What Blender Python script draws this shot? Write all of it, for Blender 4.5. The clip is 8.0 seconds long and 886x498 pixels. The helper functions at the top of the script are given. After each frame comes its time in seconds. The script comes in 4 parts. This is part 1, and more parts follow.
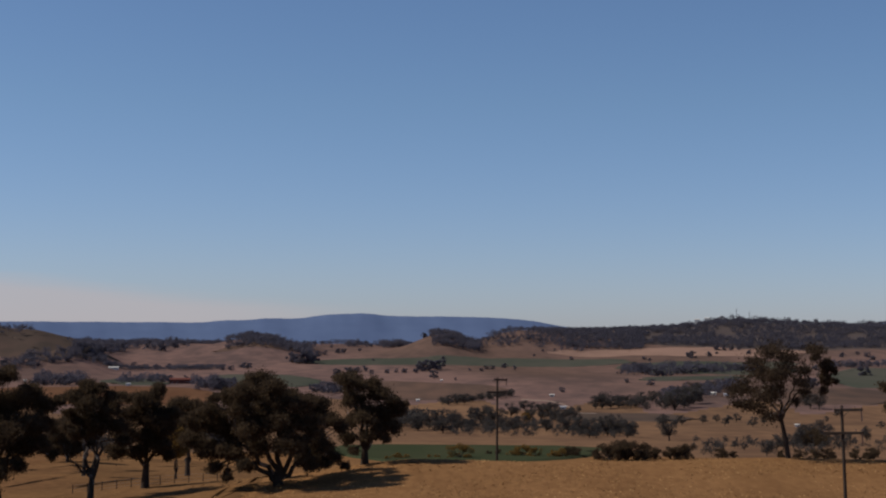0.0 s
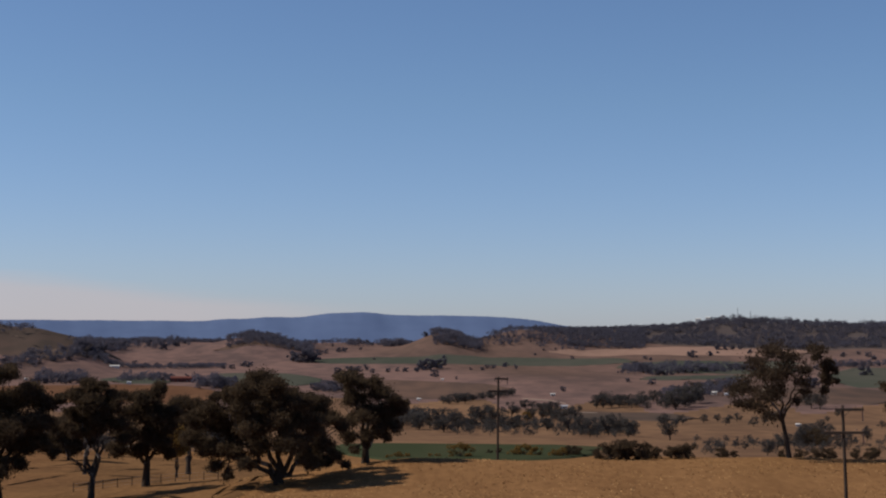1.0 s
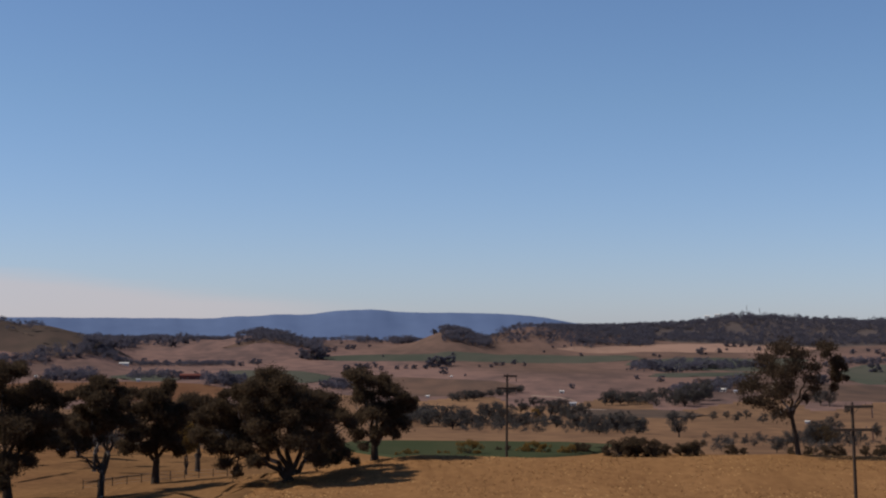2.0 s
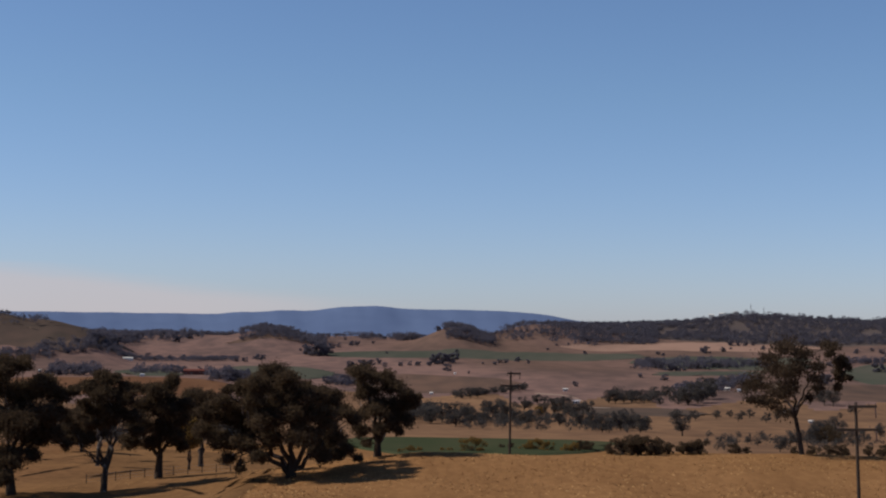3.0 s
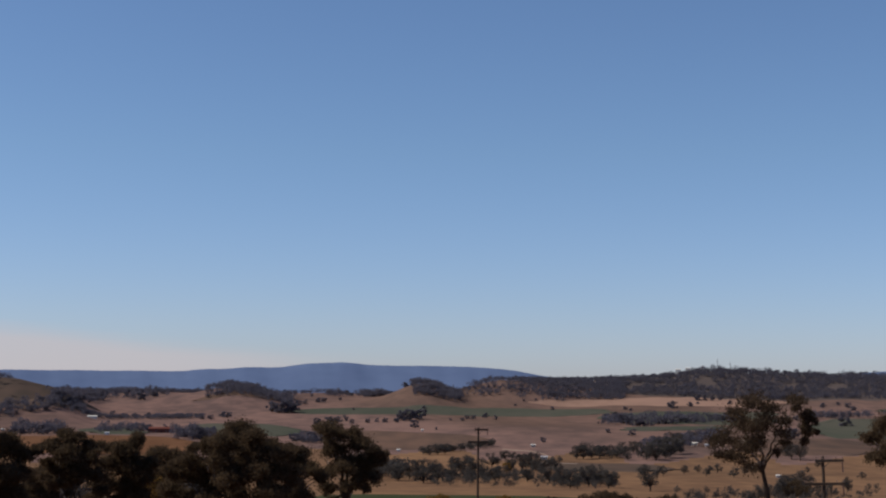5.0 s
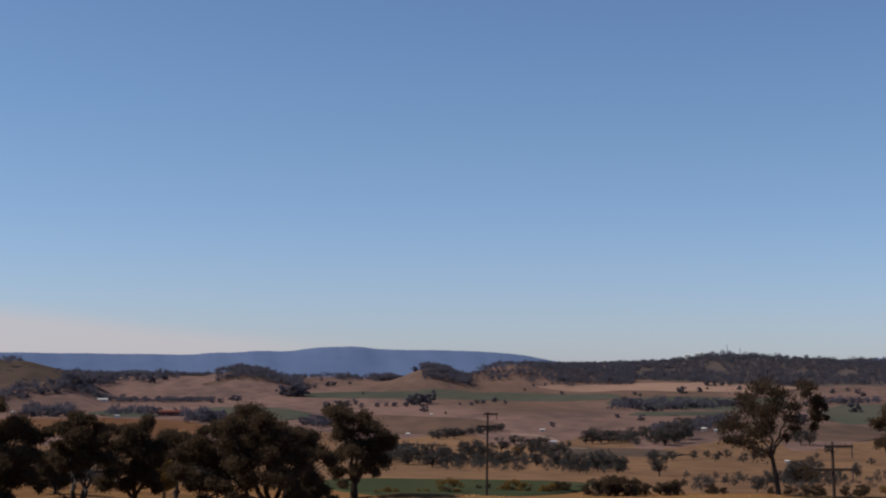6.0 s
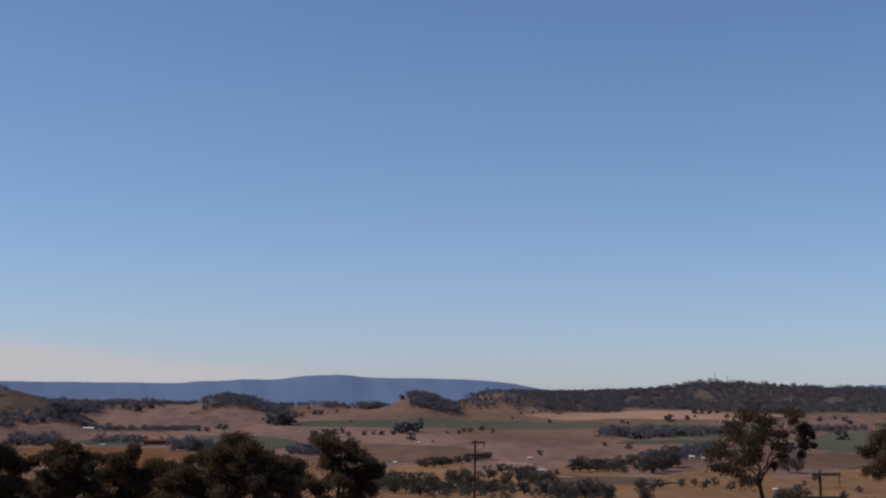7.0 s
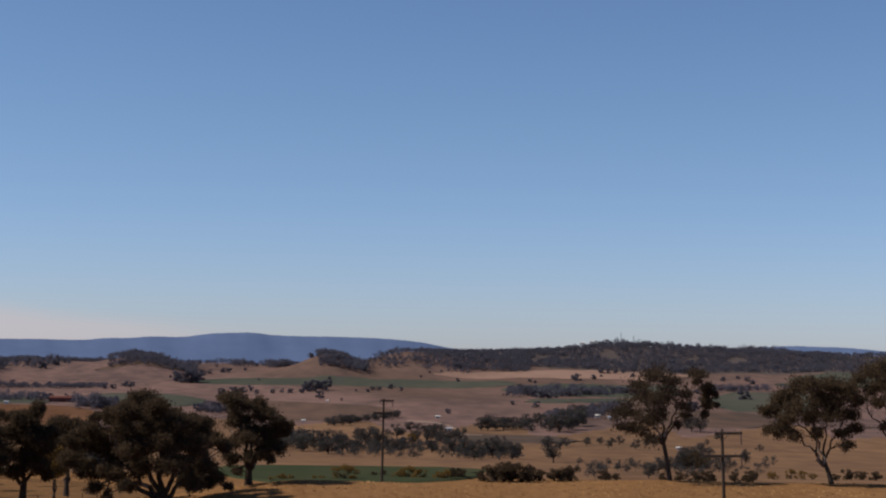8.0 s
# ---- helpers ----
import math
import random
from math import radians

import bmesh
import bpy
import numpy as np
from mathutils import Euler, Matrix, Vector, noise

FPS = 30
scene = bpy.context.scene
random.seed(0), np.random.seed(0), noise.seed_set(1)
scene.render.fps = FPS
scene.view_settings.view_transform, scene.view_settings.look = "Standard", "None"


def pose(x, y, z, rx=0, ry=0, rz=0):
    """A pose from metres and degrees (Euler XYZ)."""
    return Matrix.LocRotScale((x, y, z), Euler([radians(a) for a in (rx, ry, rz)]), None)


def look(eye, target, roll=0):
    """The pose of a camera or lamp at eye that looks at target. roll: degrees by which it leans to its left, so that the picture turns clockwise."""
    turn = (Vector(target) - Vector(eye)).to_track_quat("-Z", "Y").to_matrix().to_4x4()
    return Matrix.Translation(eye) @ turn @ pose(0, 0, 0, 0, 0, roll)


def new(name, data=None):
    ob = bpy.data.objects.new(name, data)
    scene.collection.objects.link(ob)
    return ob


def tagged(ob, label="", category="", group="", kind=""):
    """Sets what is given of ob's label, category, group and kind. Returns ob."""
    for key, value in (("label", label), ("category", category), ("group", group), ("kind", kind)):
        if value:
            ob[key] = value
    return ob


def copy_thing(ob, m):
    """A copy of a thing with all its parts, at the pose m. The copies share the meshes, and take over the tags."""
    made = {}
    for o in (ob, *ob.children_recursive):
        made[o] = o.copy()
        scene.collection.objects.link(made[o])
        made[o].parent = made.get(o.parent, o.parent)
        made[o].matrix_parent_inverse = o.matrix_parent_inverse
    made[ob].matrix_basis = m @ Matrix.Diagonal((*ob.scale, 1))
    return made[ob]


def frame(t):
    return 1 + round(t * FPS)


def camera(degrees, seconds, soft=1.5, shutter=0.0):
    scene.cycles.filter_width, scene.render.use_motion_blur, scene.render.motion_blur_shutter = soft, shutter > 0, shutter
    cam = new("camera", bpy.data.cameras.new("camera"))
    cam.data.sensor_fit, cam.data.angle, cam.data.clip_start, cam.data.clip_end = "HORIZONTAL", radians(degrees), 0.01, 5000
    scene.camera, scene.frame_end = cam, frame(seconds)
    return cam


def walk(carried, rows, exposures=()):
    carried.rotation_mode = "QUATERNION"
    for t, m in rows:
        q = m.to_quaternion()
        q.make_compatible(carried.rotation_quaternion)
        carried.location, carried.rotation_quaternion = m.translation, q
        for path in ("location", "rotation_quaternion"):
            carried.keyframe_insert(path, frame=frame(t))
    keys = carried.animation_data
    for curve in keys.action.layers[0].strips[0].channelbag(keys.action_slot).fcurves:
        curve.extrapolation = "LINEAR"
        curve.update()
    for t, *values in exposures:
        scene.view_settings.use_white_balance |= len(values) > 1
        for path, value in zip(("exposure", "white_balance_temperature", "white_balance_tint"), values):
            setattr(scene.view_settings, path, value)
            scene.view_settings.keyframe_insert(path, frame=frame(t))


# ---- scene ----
cam = camera(34.0, 8.0, soft=2.2)
EYE = 1.65
# seconds, tilt up from level, lean, turn to the left, in degrees: a camera held on one spot
ROWS = [
    (0.0, 3.438, -0.117, -0.122),
    (0.1, 3.539, -0.134, -0.062),
    (0.2, 4.695, -0.150, -0.127),
    (0.3, 4.786, -0.166, -0.066),
    (0.4, 4.542, -0.183, -0.064),
    (0.5, 4.387, -0.199, -0.113),
    (0.6, 4.023, -0.202, 0.061),
    (0.7, 4.176, -0.205, -0.062),
    (0.8, 3.871, -0.208, 0.000),
    (0.9, 3.688, -0.210, 0.032),
    (1.0, 3.398, -0.213, -0.083),
    (1.1, 3.263, -0.171, -0.060),
    (1.2, 3.020, -0.128, 0.001),
    (1.3, 2.930, -0.086, 0.031),
    (1.4, 3.268, -0.043, 0.028),
    (1.5, 3.524, -0.000, 0.043),
    (1.6, 3.390, -0.039, 0.150),
    (1.7, 3.296, -0.077, 0.182),
    (2.8, 3.275, -0.496, 0.531),
    (2.9, 3.182, -0.534, 0.502),
    (3.0, 3.167, -0.573, 0.418),
    (3.1, 3.096, -0.493, 0.193),
    (3.2, 3.012, -0.413, -0.299),
    (3.3, 3.168, -0.333, -0.424),
    (3.4, 3.476, -0.253, -0.489),
    (3.5, 3.899, -0.173, -0.620),
    (3.6, 4.389, -0.300, -0.673),
    (3.7, 4.660, -0.426, -0.732),
    (3.8, 5.810, -0.552, -0.915),
    (3.9, 5.930, -0.678, -1.033),
    (4.0, 6.177, -0.804, -1.235),
    (4.1, 6.173, -0.731, -1.246),
    (4.2, 6.115, -0.658, -1.370),
    (4.3, 5.966, -0.584, -1.402),
    (4.4, 5.696, -0.511, -1.495),
    (4.5, 5.704, -0.438, -1.529),
    (4.6, 5.545, -0.404, -1.406),
    (4.7, 5.576, -0.370, -1.377),
    (4.8, 5.544, -0.337, -1.012),
    (4.9, 5.483, -0.303, -0.921),
    (5.0, 5.383, -0.269, -0.873),
    (5.1, 5.226, -0.277, -0.695),
    (5.2, 5.105, -0.285, -0.528),
    (6.3, 4.762, -0.596, -0.623),
    (6.4, 4.883, -0.625, -0.714),
    (6.5, 5.054, -0.653, -0.770),
    (6.6, 5.370, -0.604, -0.777),
    (6.7, 5.401, -0.556, -0.779),
    (6.8, 5.584, -0.508, -0.811),
    (6.9, 5.737, -0.460, -0.874),
    (7.0, 5.878, -0.412, -0.997),
    (7.1, 5.891, -0.441, -1.089),
    (7.2, 6.013, -0.470, -1.362),
    (7.3, 6.017, -0.499, -1.849),
    (7.4, 6.053, -0.528, -2.489),
    (7.5, 6.079, -0.558, -3.153),
    (7.6, 5.823, -0.591, -3.616),
    (7.7, 5.645, -0.624, -3.829),
    (7.8, 5.103, -0.657, -4.135),
    (7.9, 4.712, -0.690, -4.349),
    (8.0, 4.291, -0.724, -4.578),
]
walk(cam, [(t, pose(0, 0, EYE, 90 + tilt, lean, turn)) for t, tilt, lean, turn in ROWS], exposures=((0.0, -0.24), (0.5, -0.1), (1.0, -0.09), (1.5, 0.0), (8.0, 0.0)))

# ---- daylight: clear sky, winter sun from the left ----
SUN_HIGH, SUN_SIDE = radians(43), radians(-91)  # over the horizon; to the right of straight ahead
world = bpy.data.worlds.new("sky")
scene.world = world
world.use_nodes = True
wn, wl = world.node_tree.nodes, world.node_tree.links
wn.clear()


def wnode(kind, **values):
    n = wn.new(kind)
    for k, v in values.items():
        n.inputs[k].default_value = v
    return n


sky = wn.new("ShaderNodeTexSky")
sky.sky_type = "NISHITA"
sky.sun_disc = False
sky.sun_elevation, sky.sun_rotation = SUN_HIGH, SUN_SIDE
sky.altitude, sky.air_density, sky.dust_density, sky.ozone_density = 600, 1.0, 0.4, 2.0
coord = wn.new("ShaderNodeTexCoord")
split = wn.new("ShaderNodeSeparateXYZ")
wl.new(coord.outputs["Generated"], split.inputs[0])
side, up = split.outputs["X"], split.outputs["Z"]
# a thin bank of pale cloud low over the mountains, to one side
stretch = wn.new("ShaderNodeMapping")
stretch.inputs["Scale"].default_value = (5, 5, 60)
wl.new(coord.outputs["Generated"], stretch.inputs[0])
puff = wnode("ShaderNodeTexNoise", Scale=1.0, Detail=5.0, Roughness=0.55)
wl.new(stretch.outputs[0], puff.inputs["Vector"])


def math_node(op, a, b=None, clamp=False):
    n = wn.new("ShaderNodeMath")
    n.operation, n.use_clamp = op, clamp
    for i, v in enumerate((a, b)):
        if v is None:
            continue
        if isinstance(v, (int, float)):
            n.inputs[i].default_value = v
        else:
            wl.new(v, n.inputs[i])
    return n.outputs[0]


def ramp_between(v, lo, hi):
    n = wn.new("ShaderNodeMapRange")
    n.interpolation_type = "SMOOTHSTEP"
    n.inputs["From Min"].default_value, n.inputs["From Max"].default_value = lo, hi
    wl.new(v, n.inputs["Value"])
    return n.outputs["Result"]


edge = math_node("ADD", up, math_node("MULTIPLY", puff.outputs["Fac"], 0.016))
slant = math_node("ADD", edge, math_node("MULTIPLY", side, 0.085))
bank = ramp_between(slant, 0.027, 0.012)
bank = math_node("MULTIPLY", bank, ramp_between(side, 0.04, -0.2))
bank = math_node("MULTIPLY", bank, 0.7)
tone = wn.new("ShaderNodeMix")
tone.data_type, tone.blend_type = "RGBA", "MULTIPLY"
tone.inputs["Factor"].default_value = 1.0
wl.new(sky.outputs[0], tone.inputs["A"])
thick = wn.new("ShaderNodeValToRGB")  # the thicker air low down scatters bluer here
thick.color_ramp.elements[0].position, thick.color_ramp.elements[0].color = 0.0, (0.580, 0.638, 0.93, 1)
thick.color_ramp.elements[1].position, thick.color_ramp.elements[1].color = 0.16, (0.605, 0.69, 0.83, 1)
wl.new(up, thick.inputs[0])
gain = wn.new("ShaderNodeVectorMath")
gain.operation = "SCALE"
gain.inputs["Scale"].default_value = 1.40
wl.new(thick.outputs[0], gain.inputs[0])
wl.new(gain.outputs[0], tone.inputs["B"])
cloud = wn.new("ShaderNodeMix")
cloud.data_type = "RGBA"
wl.new(bank, cloud.inputs["Factor"])
wl.new(tone.outputs["Result"], cloud.inputs["A"])
cloud.inputs["B"].default_value = (6.4, 5.9, 6.2, 1)
back = wnode("ShaderNodeBackground", Strength=0.085)
wl.new(cloud.outputs["Result"], back.inputs["Color"])
wl.new(back.outputs[0], wn.new("ShaderNodeOutputWorld").inputs[0])

sun = new("sun", bpy.data.lights.new("sun", "SUN"))
sun.data.energy, sun.data.angle, sun.data.color = 4.7, radians(0.53), (1.0, 0.92, 0.8)
sun_from = Vector((math.sin(SUN_SIDE) * math.cos(SUN_HIGH), math.cos(SUN_SIDE) * math.cos(SUN_HIGH), math.sin(SUN_HIGH)))
sun.matrix_world = look(sun_from * 50, (0, 0, 0))


# ---- the lie of the land: heights in metres over a bearing (radians to the right of straight ahead) and a distance ----
def bump(v, centre, width):
    return np.exp(-((v - centre) / width) ** 2)


def step(v, a, b):
    s = np.clip((v - a) / (b - a), 0, 1)
    return s * s * (3 - 2 * s)


def waves(x, y, scale, seed):
    """Smooth wandering between about -1 and 1."""
    g = np.random.RandomState(seed)
    total = 0
    for k in range(6):
        a, p = g.uniform(0, 6.28), g.uniform(0, 6.28)
        w = g.uniform(0.6, 1.7) / scale
        total = total + np.sin((x * np.cos(a) + y * np.sin(a)) * w * 6.28 + p)
    return total / 3.2


SLOPE = ((0, 0.0), (5, -0.1), (20, -1.5), (30, -2.6), (45, -4.6), (70, -8.2), (95, -11.0), (115, -12.0), (130, -11.95), (150, -11.15), (165, -12.9), (200, -19), (260, -26), (340, -31), (450, -34.5), (750, -50), (1100, -58),
         (1400, -55.5), (1900, -45.5), (2200, -36), (2600, -20), (2800, -16), (3100, -20), (3600, -36), (5200, -62))
DIP = ((0, 0.0), (5, -0.1), (20, -1.5), (30, -2.6), (45, -4.6), (70, -8.4), (100, -12.0), (120, -13.3), (150, -14.9), (200, -17.5), (260, -21.5), (340, -25.7), (450, -33), (750, -50), (1100, -58), (1400, -55.5), (1900, -45.5),
       (2200, -36), (2600, -20), (2800, -16), (3100, -20), (3600, -36), (5200, -62))
# hills: bearing, its half width, distance, half depth, height
HILLS = ((-0.345, 0.035, 2080, 250, 55), (-0.3, 0.027, 2080, 250, 45), (-0.27, 0.018, 2080, 250, 27), (-0.245, 0.02, 2080, 250, 28), (-0.128, 0.026, 2400, 170, 16), (-0.150, 0.080, 2450, 210, 10), (0.001, 0.023, 2420, 150, 29), (0.050, 0.026, 2560, 150, 22),
         (0.085, 0.05, 2700, 160, 26), (0.135, 0.03, 2780, 170, 12), (0.19, 0.055, 2850, 180, 33), (0.27, 0.08, 2860, 190, 27), (0.38, 0.1, 2900, 200, 23), (0.5, 0.1, 2900, 220, 17), (-0.5, 0.1, 2300, 300, 40),
         (-0.04, 0.05, 2150, 90, 4), (0.12, 0.09, 1650, 120, 5), (-0.2, 0.08, 1500, 110, 4))


def height(bearing, far):
    """The ground's height at a bearing and a distance."""
    b, d = np.asarray(bearing, float), np.asarray(far, float)
    x, y = d * np.sin(b), d * np.cos(b)
    a, c = np.array(SLOPE), np.array(DIP)
    right = np.clip((b + 0.24) / 0.22, 0, 1)
    z = right * np.interp(d, a[:, 0], a[:, 1]) + (1 - right) * np.interp(d, c[:, 0], c[:, 1])
    z = z + 0.2 * bump(b, 0.16, 0.2) * bump(d, 140, 28) * right
    z = z + (0.75 * step(b, 0.13, 0.25) + 0.35 * step(b, 0.25, 0.4)) * bump(d, 146, 26)
    for hb, wide, hd, deep, tall in HILLS:
        z = z + tall * bump(b, hb, wide) * bump(d, hd, deep)
    z = z + step(d, 300, 900) * 1.6 * waves(x, y, 420, 3) + step(d, 60, 120) * (1 - step(d, 250, 500)) * 0.22 * waves(x, y, 45, 5) + step(d, 1800, 2500) * 2.0 * waves(x, y, 260, 8)
    return z


def at(bearing, far, up=0.0):
    """The place on the ground at a bearing and a distance."""
    return Vector((far * math.sin(bearing), far * math.cos(bearing), float(height(bearing, far)) + up))


# ---- materials ----
def material(name, colour, other=None, rough=0.85, scale=1.0, coarse=0.1, bump_depth=0.0, metal=0.0, contrast=(0.35, 0.65), space="Object", third=None, squash=1.0, thin=0.0):
    """A rough surface that wanders between two colours at two scales (per metre), with fine relief."""
    m = bpy.data.materials.new(name)
    m.use_nodes = True
    n, l = m.node_tree.nodes, m.node_tree.links
    b = n["Principled BSDF"]
    b.inputs["Roughness"].default_value, b.inputs["Metallic"].default_value = rough, metal
    b.inputs["Specular IOR Level"].default_value = 0.0 if rough > 0.6 else 0.4
    tc = n.new("ShaderNodeTexCoord")
    place = tc.outputs[space]
    if squash != 1.0:  # drawn out up and down the slope, as mown, grazed and tracked grass is
        drawn = n.new("ShaderNodeMapping")
        drawn.inputs["Scale"].default_value = (1, squash, 1)
        l.new(place, drawn.inputs[0])
        place = drawn.outputs[0]
    if other is None:
        other = tuple(c * 0.7 for c in colour)
    mix = n.new("ShaderNodeMix")
    mix.data_type = "RGBA"
    fine, broad = n.new("ShaderNodeTexNoise"), n.new("ShaderNodeTexNoise")
    for t, s in ((fine, scale), (broad, scale * coarse)):
        t.inputs["Scale"].default_value, t.inputs["Detail"].default_value = s, 4.0
        l.new(place, t.inputs["Vector"])
    add = n.new("ShaderNodeMath")
    add.operation = "MULTIPLY_ADD"
    add.inputs[1].default_value = 0.5
    half = n.new("ShaderNodeMath")
    half.operation = "MULTIPLY"
    half.inputs[1].default_value = 0.5
    l.new(broad.outputs["Fac"], half.inputs[0])
    l.new(fine.outputs["Fac"], add.inputs[0])
    l.new(half.outputs[0], add.inputs[2])
    ramp = n.new("ShaderNodeMapRange")
    ramp.inputs["From Min"].default_value, ramp.inputs["From Max"].default_value = contrast
    l.new(add.outputs[0], ramp.inputs["Value"])
    l.new(ramp.outputs["Result"], mix.inputs["Factor"])
    mix.inputs["A"].default_value, mix.inputs["B"].default_value = (*colour, 1), (*other, 1)
    out = mix.outputs["Result"]
    if third:
        far = n.new("ShaderNodeTexNoise")
        far.inputs["Scale"].default_value, far.inputs["Detail"].default_value = scale * coarse * 0.12, 3.0
        l.new(place, far.inputs["Vector"])
        r2 = n.new("ShaderNodeMapRange")
        r2.inputs["From Min"].default_value, r2.inputs["From Max"].default_value = 0.45, 0.62
        l.new(far.outputs["Fac"], r2.inputs["Value"])
        m2 = n.new("ShaderNodeMix")
        m2.data_type = "RGBA"
        l.new(r2.outputs["Result"], m2.inputs["Factor"])
        l.new(out, m2.inputs["A"])
        m2.inputs["B"].default_value = (*third, 1)
        out = m2.outputs["Result"]
    l.new(out, b.inputs["Base Color"])
    if thin:  # leaves let light through
        glow, both = n.new("ShaderNodeBsdfTranslucent"), n.new("ShaderNodeMixShader")
        both.inputs[0].default_value = thin
        l.new(out, glow.inputs["Color"])
        l.new(b.outputs[0], both.inputs[1])
        l.new(glow.outputs[0], both.inputs[2])
        l.new(both.outputs[0], n["Material Output"].inputs[0])
    if bump_depth:
        bp = n.new("ShaderNodeBump")
        bp.inputs["Strength"].default_value, bp.inputs["Distance"].default_value = 0.7, bump_depth
        l.new(fine.outputs["Fac"], bp.inputs["Height"])
        l.new(bp.outputs[0], b.inputs["Normal"])
    return m


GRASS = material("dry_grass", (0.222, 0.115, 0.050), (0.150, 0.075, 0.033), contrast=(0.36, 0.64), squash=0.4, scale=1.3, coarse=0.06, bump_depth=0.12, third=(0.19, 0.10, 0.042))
# far pasture: blue raised in the colour to stand for distance haze
PLAIN = material("hazed_far_pasture", (0.172, 0.105, 0.088), (0.098, 0.066, 0.060), contrast=(0.40, 0.60), squash=0.45, scale=0.05, coarse=0.14, third=(0.090, 0.058, 0.040))
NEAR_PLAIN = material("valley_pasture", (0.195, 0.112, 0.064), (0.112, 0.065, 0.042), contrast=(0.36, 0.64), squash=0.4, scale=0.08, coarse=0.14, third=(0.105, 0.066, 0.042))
CROP = material("green_crop", (0.038, 0.045, 0.024), (0.054, 0.054, 0.030), scale=0.05, coarse=0.2, squash=0.25, contrast=(0.4, 0.6))
# these two far field colours have some distance haze mixed in as blue
WINTER_CROP = material("hazed_winter_cereal", (0.056, 0.060, 0.046), (0.073, 0.070, 0.055), scale=0.03, coarse=0.2, squash=0.25, contrast=(0.4, 0.6))
STUBBLE = material("hazed_pale_stubble", (0.245, 0.152, 0.115), (0.20, 0.124, 0.094), scale=0.03, coarse=0.2, squash=0.25, contrast=(0.4, 0.6))
PLOUGHED = material("ploughed_soil", (0.105, 0.052, 0.030), (0.135, 0.07, 0.04), scale=0.06, coarse=0.2, squash=0.25, contrast=(0.4, 0.6))
SCRUB = material("scrubby_pasture", (0.120, 0.074, 0.056), (0.074, 0.052, 0.043), scale=0.04, coarse=0.2, squash=0.25, contrast=(0.4, 0.6))
BROWN_PASTURE = material("dark_brown_pasture", (0.180, 0.095, 0.043), (0.105, 0.056, 0.027), contrast=(0.38, 0.62), squash=0.4, scale=1.0, coarse=0.06, bump_depth=0.1, third=(0.135, 0.060, 0.032))
HILL_GRASS = material("dull_hill_pasture", (0.098, 0.066, 0.052), (0.058, 0.046, 0.038), scale=0.04, coarse=0.2, squash=0.4, contrast=(0.36, 0.64))
# scrub floor: tree shade put in as a darker colour, slightly blued for haze
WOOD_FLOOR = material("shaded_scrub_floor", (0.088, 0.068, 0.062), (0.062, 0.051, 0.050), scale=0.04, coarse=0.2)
TRACK = material("pale_gravel", (0.30, 0.225, 0.18), scale=0.4)
# the range's blue is air haze put into the base colour
RANGE = material("hazed_forest_range", (0.100, 0.138, 0.232), (0.088, 0.122, 0.212), rough=1.0, scale=0.012, coarse=0.25)
BARK = material("grey_bark", (0.062, 0.046, 0.036), (0.036, 0.028, 0.023), scale=4, coarse=0.2, bump_depth=0.03)
PALE_BARK = material("smooth_pale_bark", (0.055, 0.042, 0.034), (0.34, 0.29, 0.25), scale=1.3, coarse=0.3, contrast=(0.52, 0.60), bump_depth=0.01)
LEAF = material("gum_leaves", (0.066, 0.046, 0.030), (0.088, 0.061, 0.038), scale=1.2, coarse=0.3, rough=0.95, thin=0.4)
THIN_LEAF = material("thin_gum_leaves", (0.074, 0.050, 0.033), (0.048, 0.035, 0.025), scale=1.2, coarse=0.3, rough=0.7, thin=0.4)
# grey gum foliage, lifted and blued in colour to stand for distance haze
MID_LEAF = material("hazed_grey_gum_leaves", (0.082, 0.072, 0.065), (0.058, 0.052, 0.049), scale=0.3, coarse=0.3, thin=0.4)
FAR_LEAF = material("hazed_grey_woodland", (0.118, 0.108, 0.130), (0.092, 0.085, 0.104), scale=0.12, coarse=0.3, thin=0.4)
AUTUMN = material("yellow_leaves", (0.25, 0.14, 0.040), (0.10, 0.070, 0.028), scale=0.6, thin=0.4)
TIMBER = material("weathered_timber", (0.056, 0.042, 0.034), (0.034, 0.027, 0.023), scale=3, coarse=0.2, bump_depth=0.01)
STEEL = material("galvanised_steel", (0.35, 0.35, 0.36), rough=0.5, metal=0.6, scale=3)
DULL_IRON = material("dull_iron", (0.07, 0.06, 0.055), rough=0.65, metal=0.3, scale=3)
PORCELAIN = material("brown_porcelain", (0.09, 0.045, 0.03), rough=0.3, scale=5)
WHITE = material("white_paint", (0.58, 0.55, 0.51), (0.48, 0.455, 0.42), scale=0.5)
RUST_ROOF = material("red_iron_roof", (0.15, 0.052, 0.040), (0.10, 0.042, 0.036), scale=0.4)
TUFT = material("dry_grass_tufts", (0.42, 0.25, 0.11), (0.26, 0.14, 0.056), scale=1.5, coarse=0.05, contrast=(0.42, 0.58))
GREY_ROOF = material("grey_iron_roof", (0.35, 0.35, 0.37), (0.28, 0.28, 0.3), scale=0.4)
GLASS_DARK = material("dark_window", (0.03, 0.035, 0.045), rough=0.15, scale=1)


# ---- mesh tools ----
def mesh_from(name, verts, faces, mat, smooth=False):
    me = bpy.data.meshes.new(name)
    me.from_pydata([tuple(map(float, v)) for v in verts], [], [tuple(map(int, f)) for f in faces])
    me.materials.append(mat)
    if smooth:
        me.polygons.foreach_set("use_smooth", [True] * len(me.polygons))
    me.update()
    return me


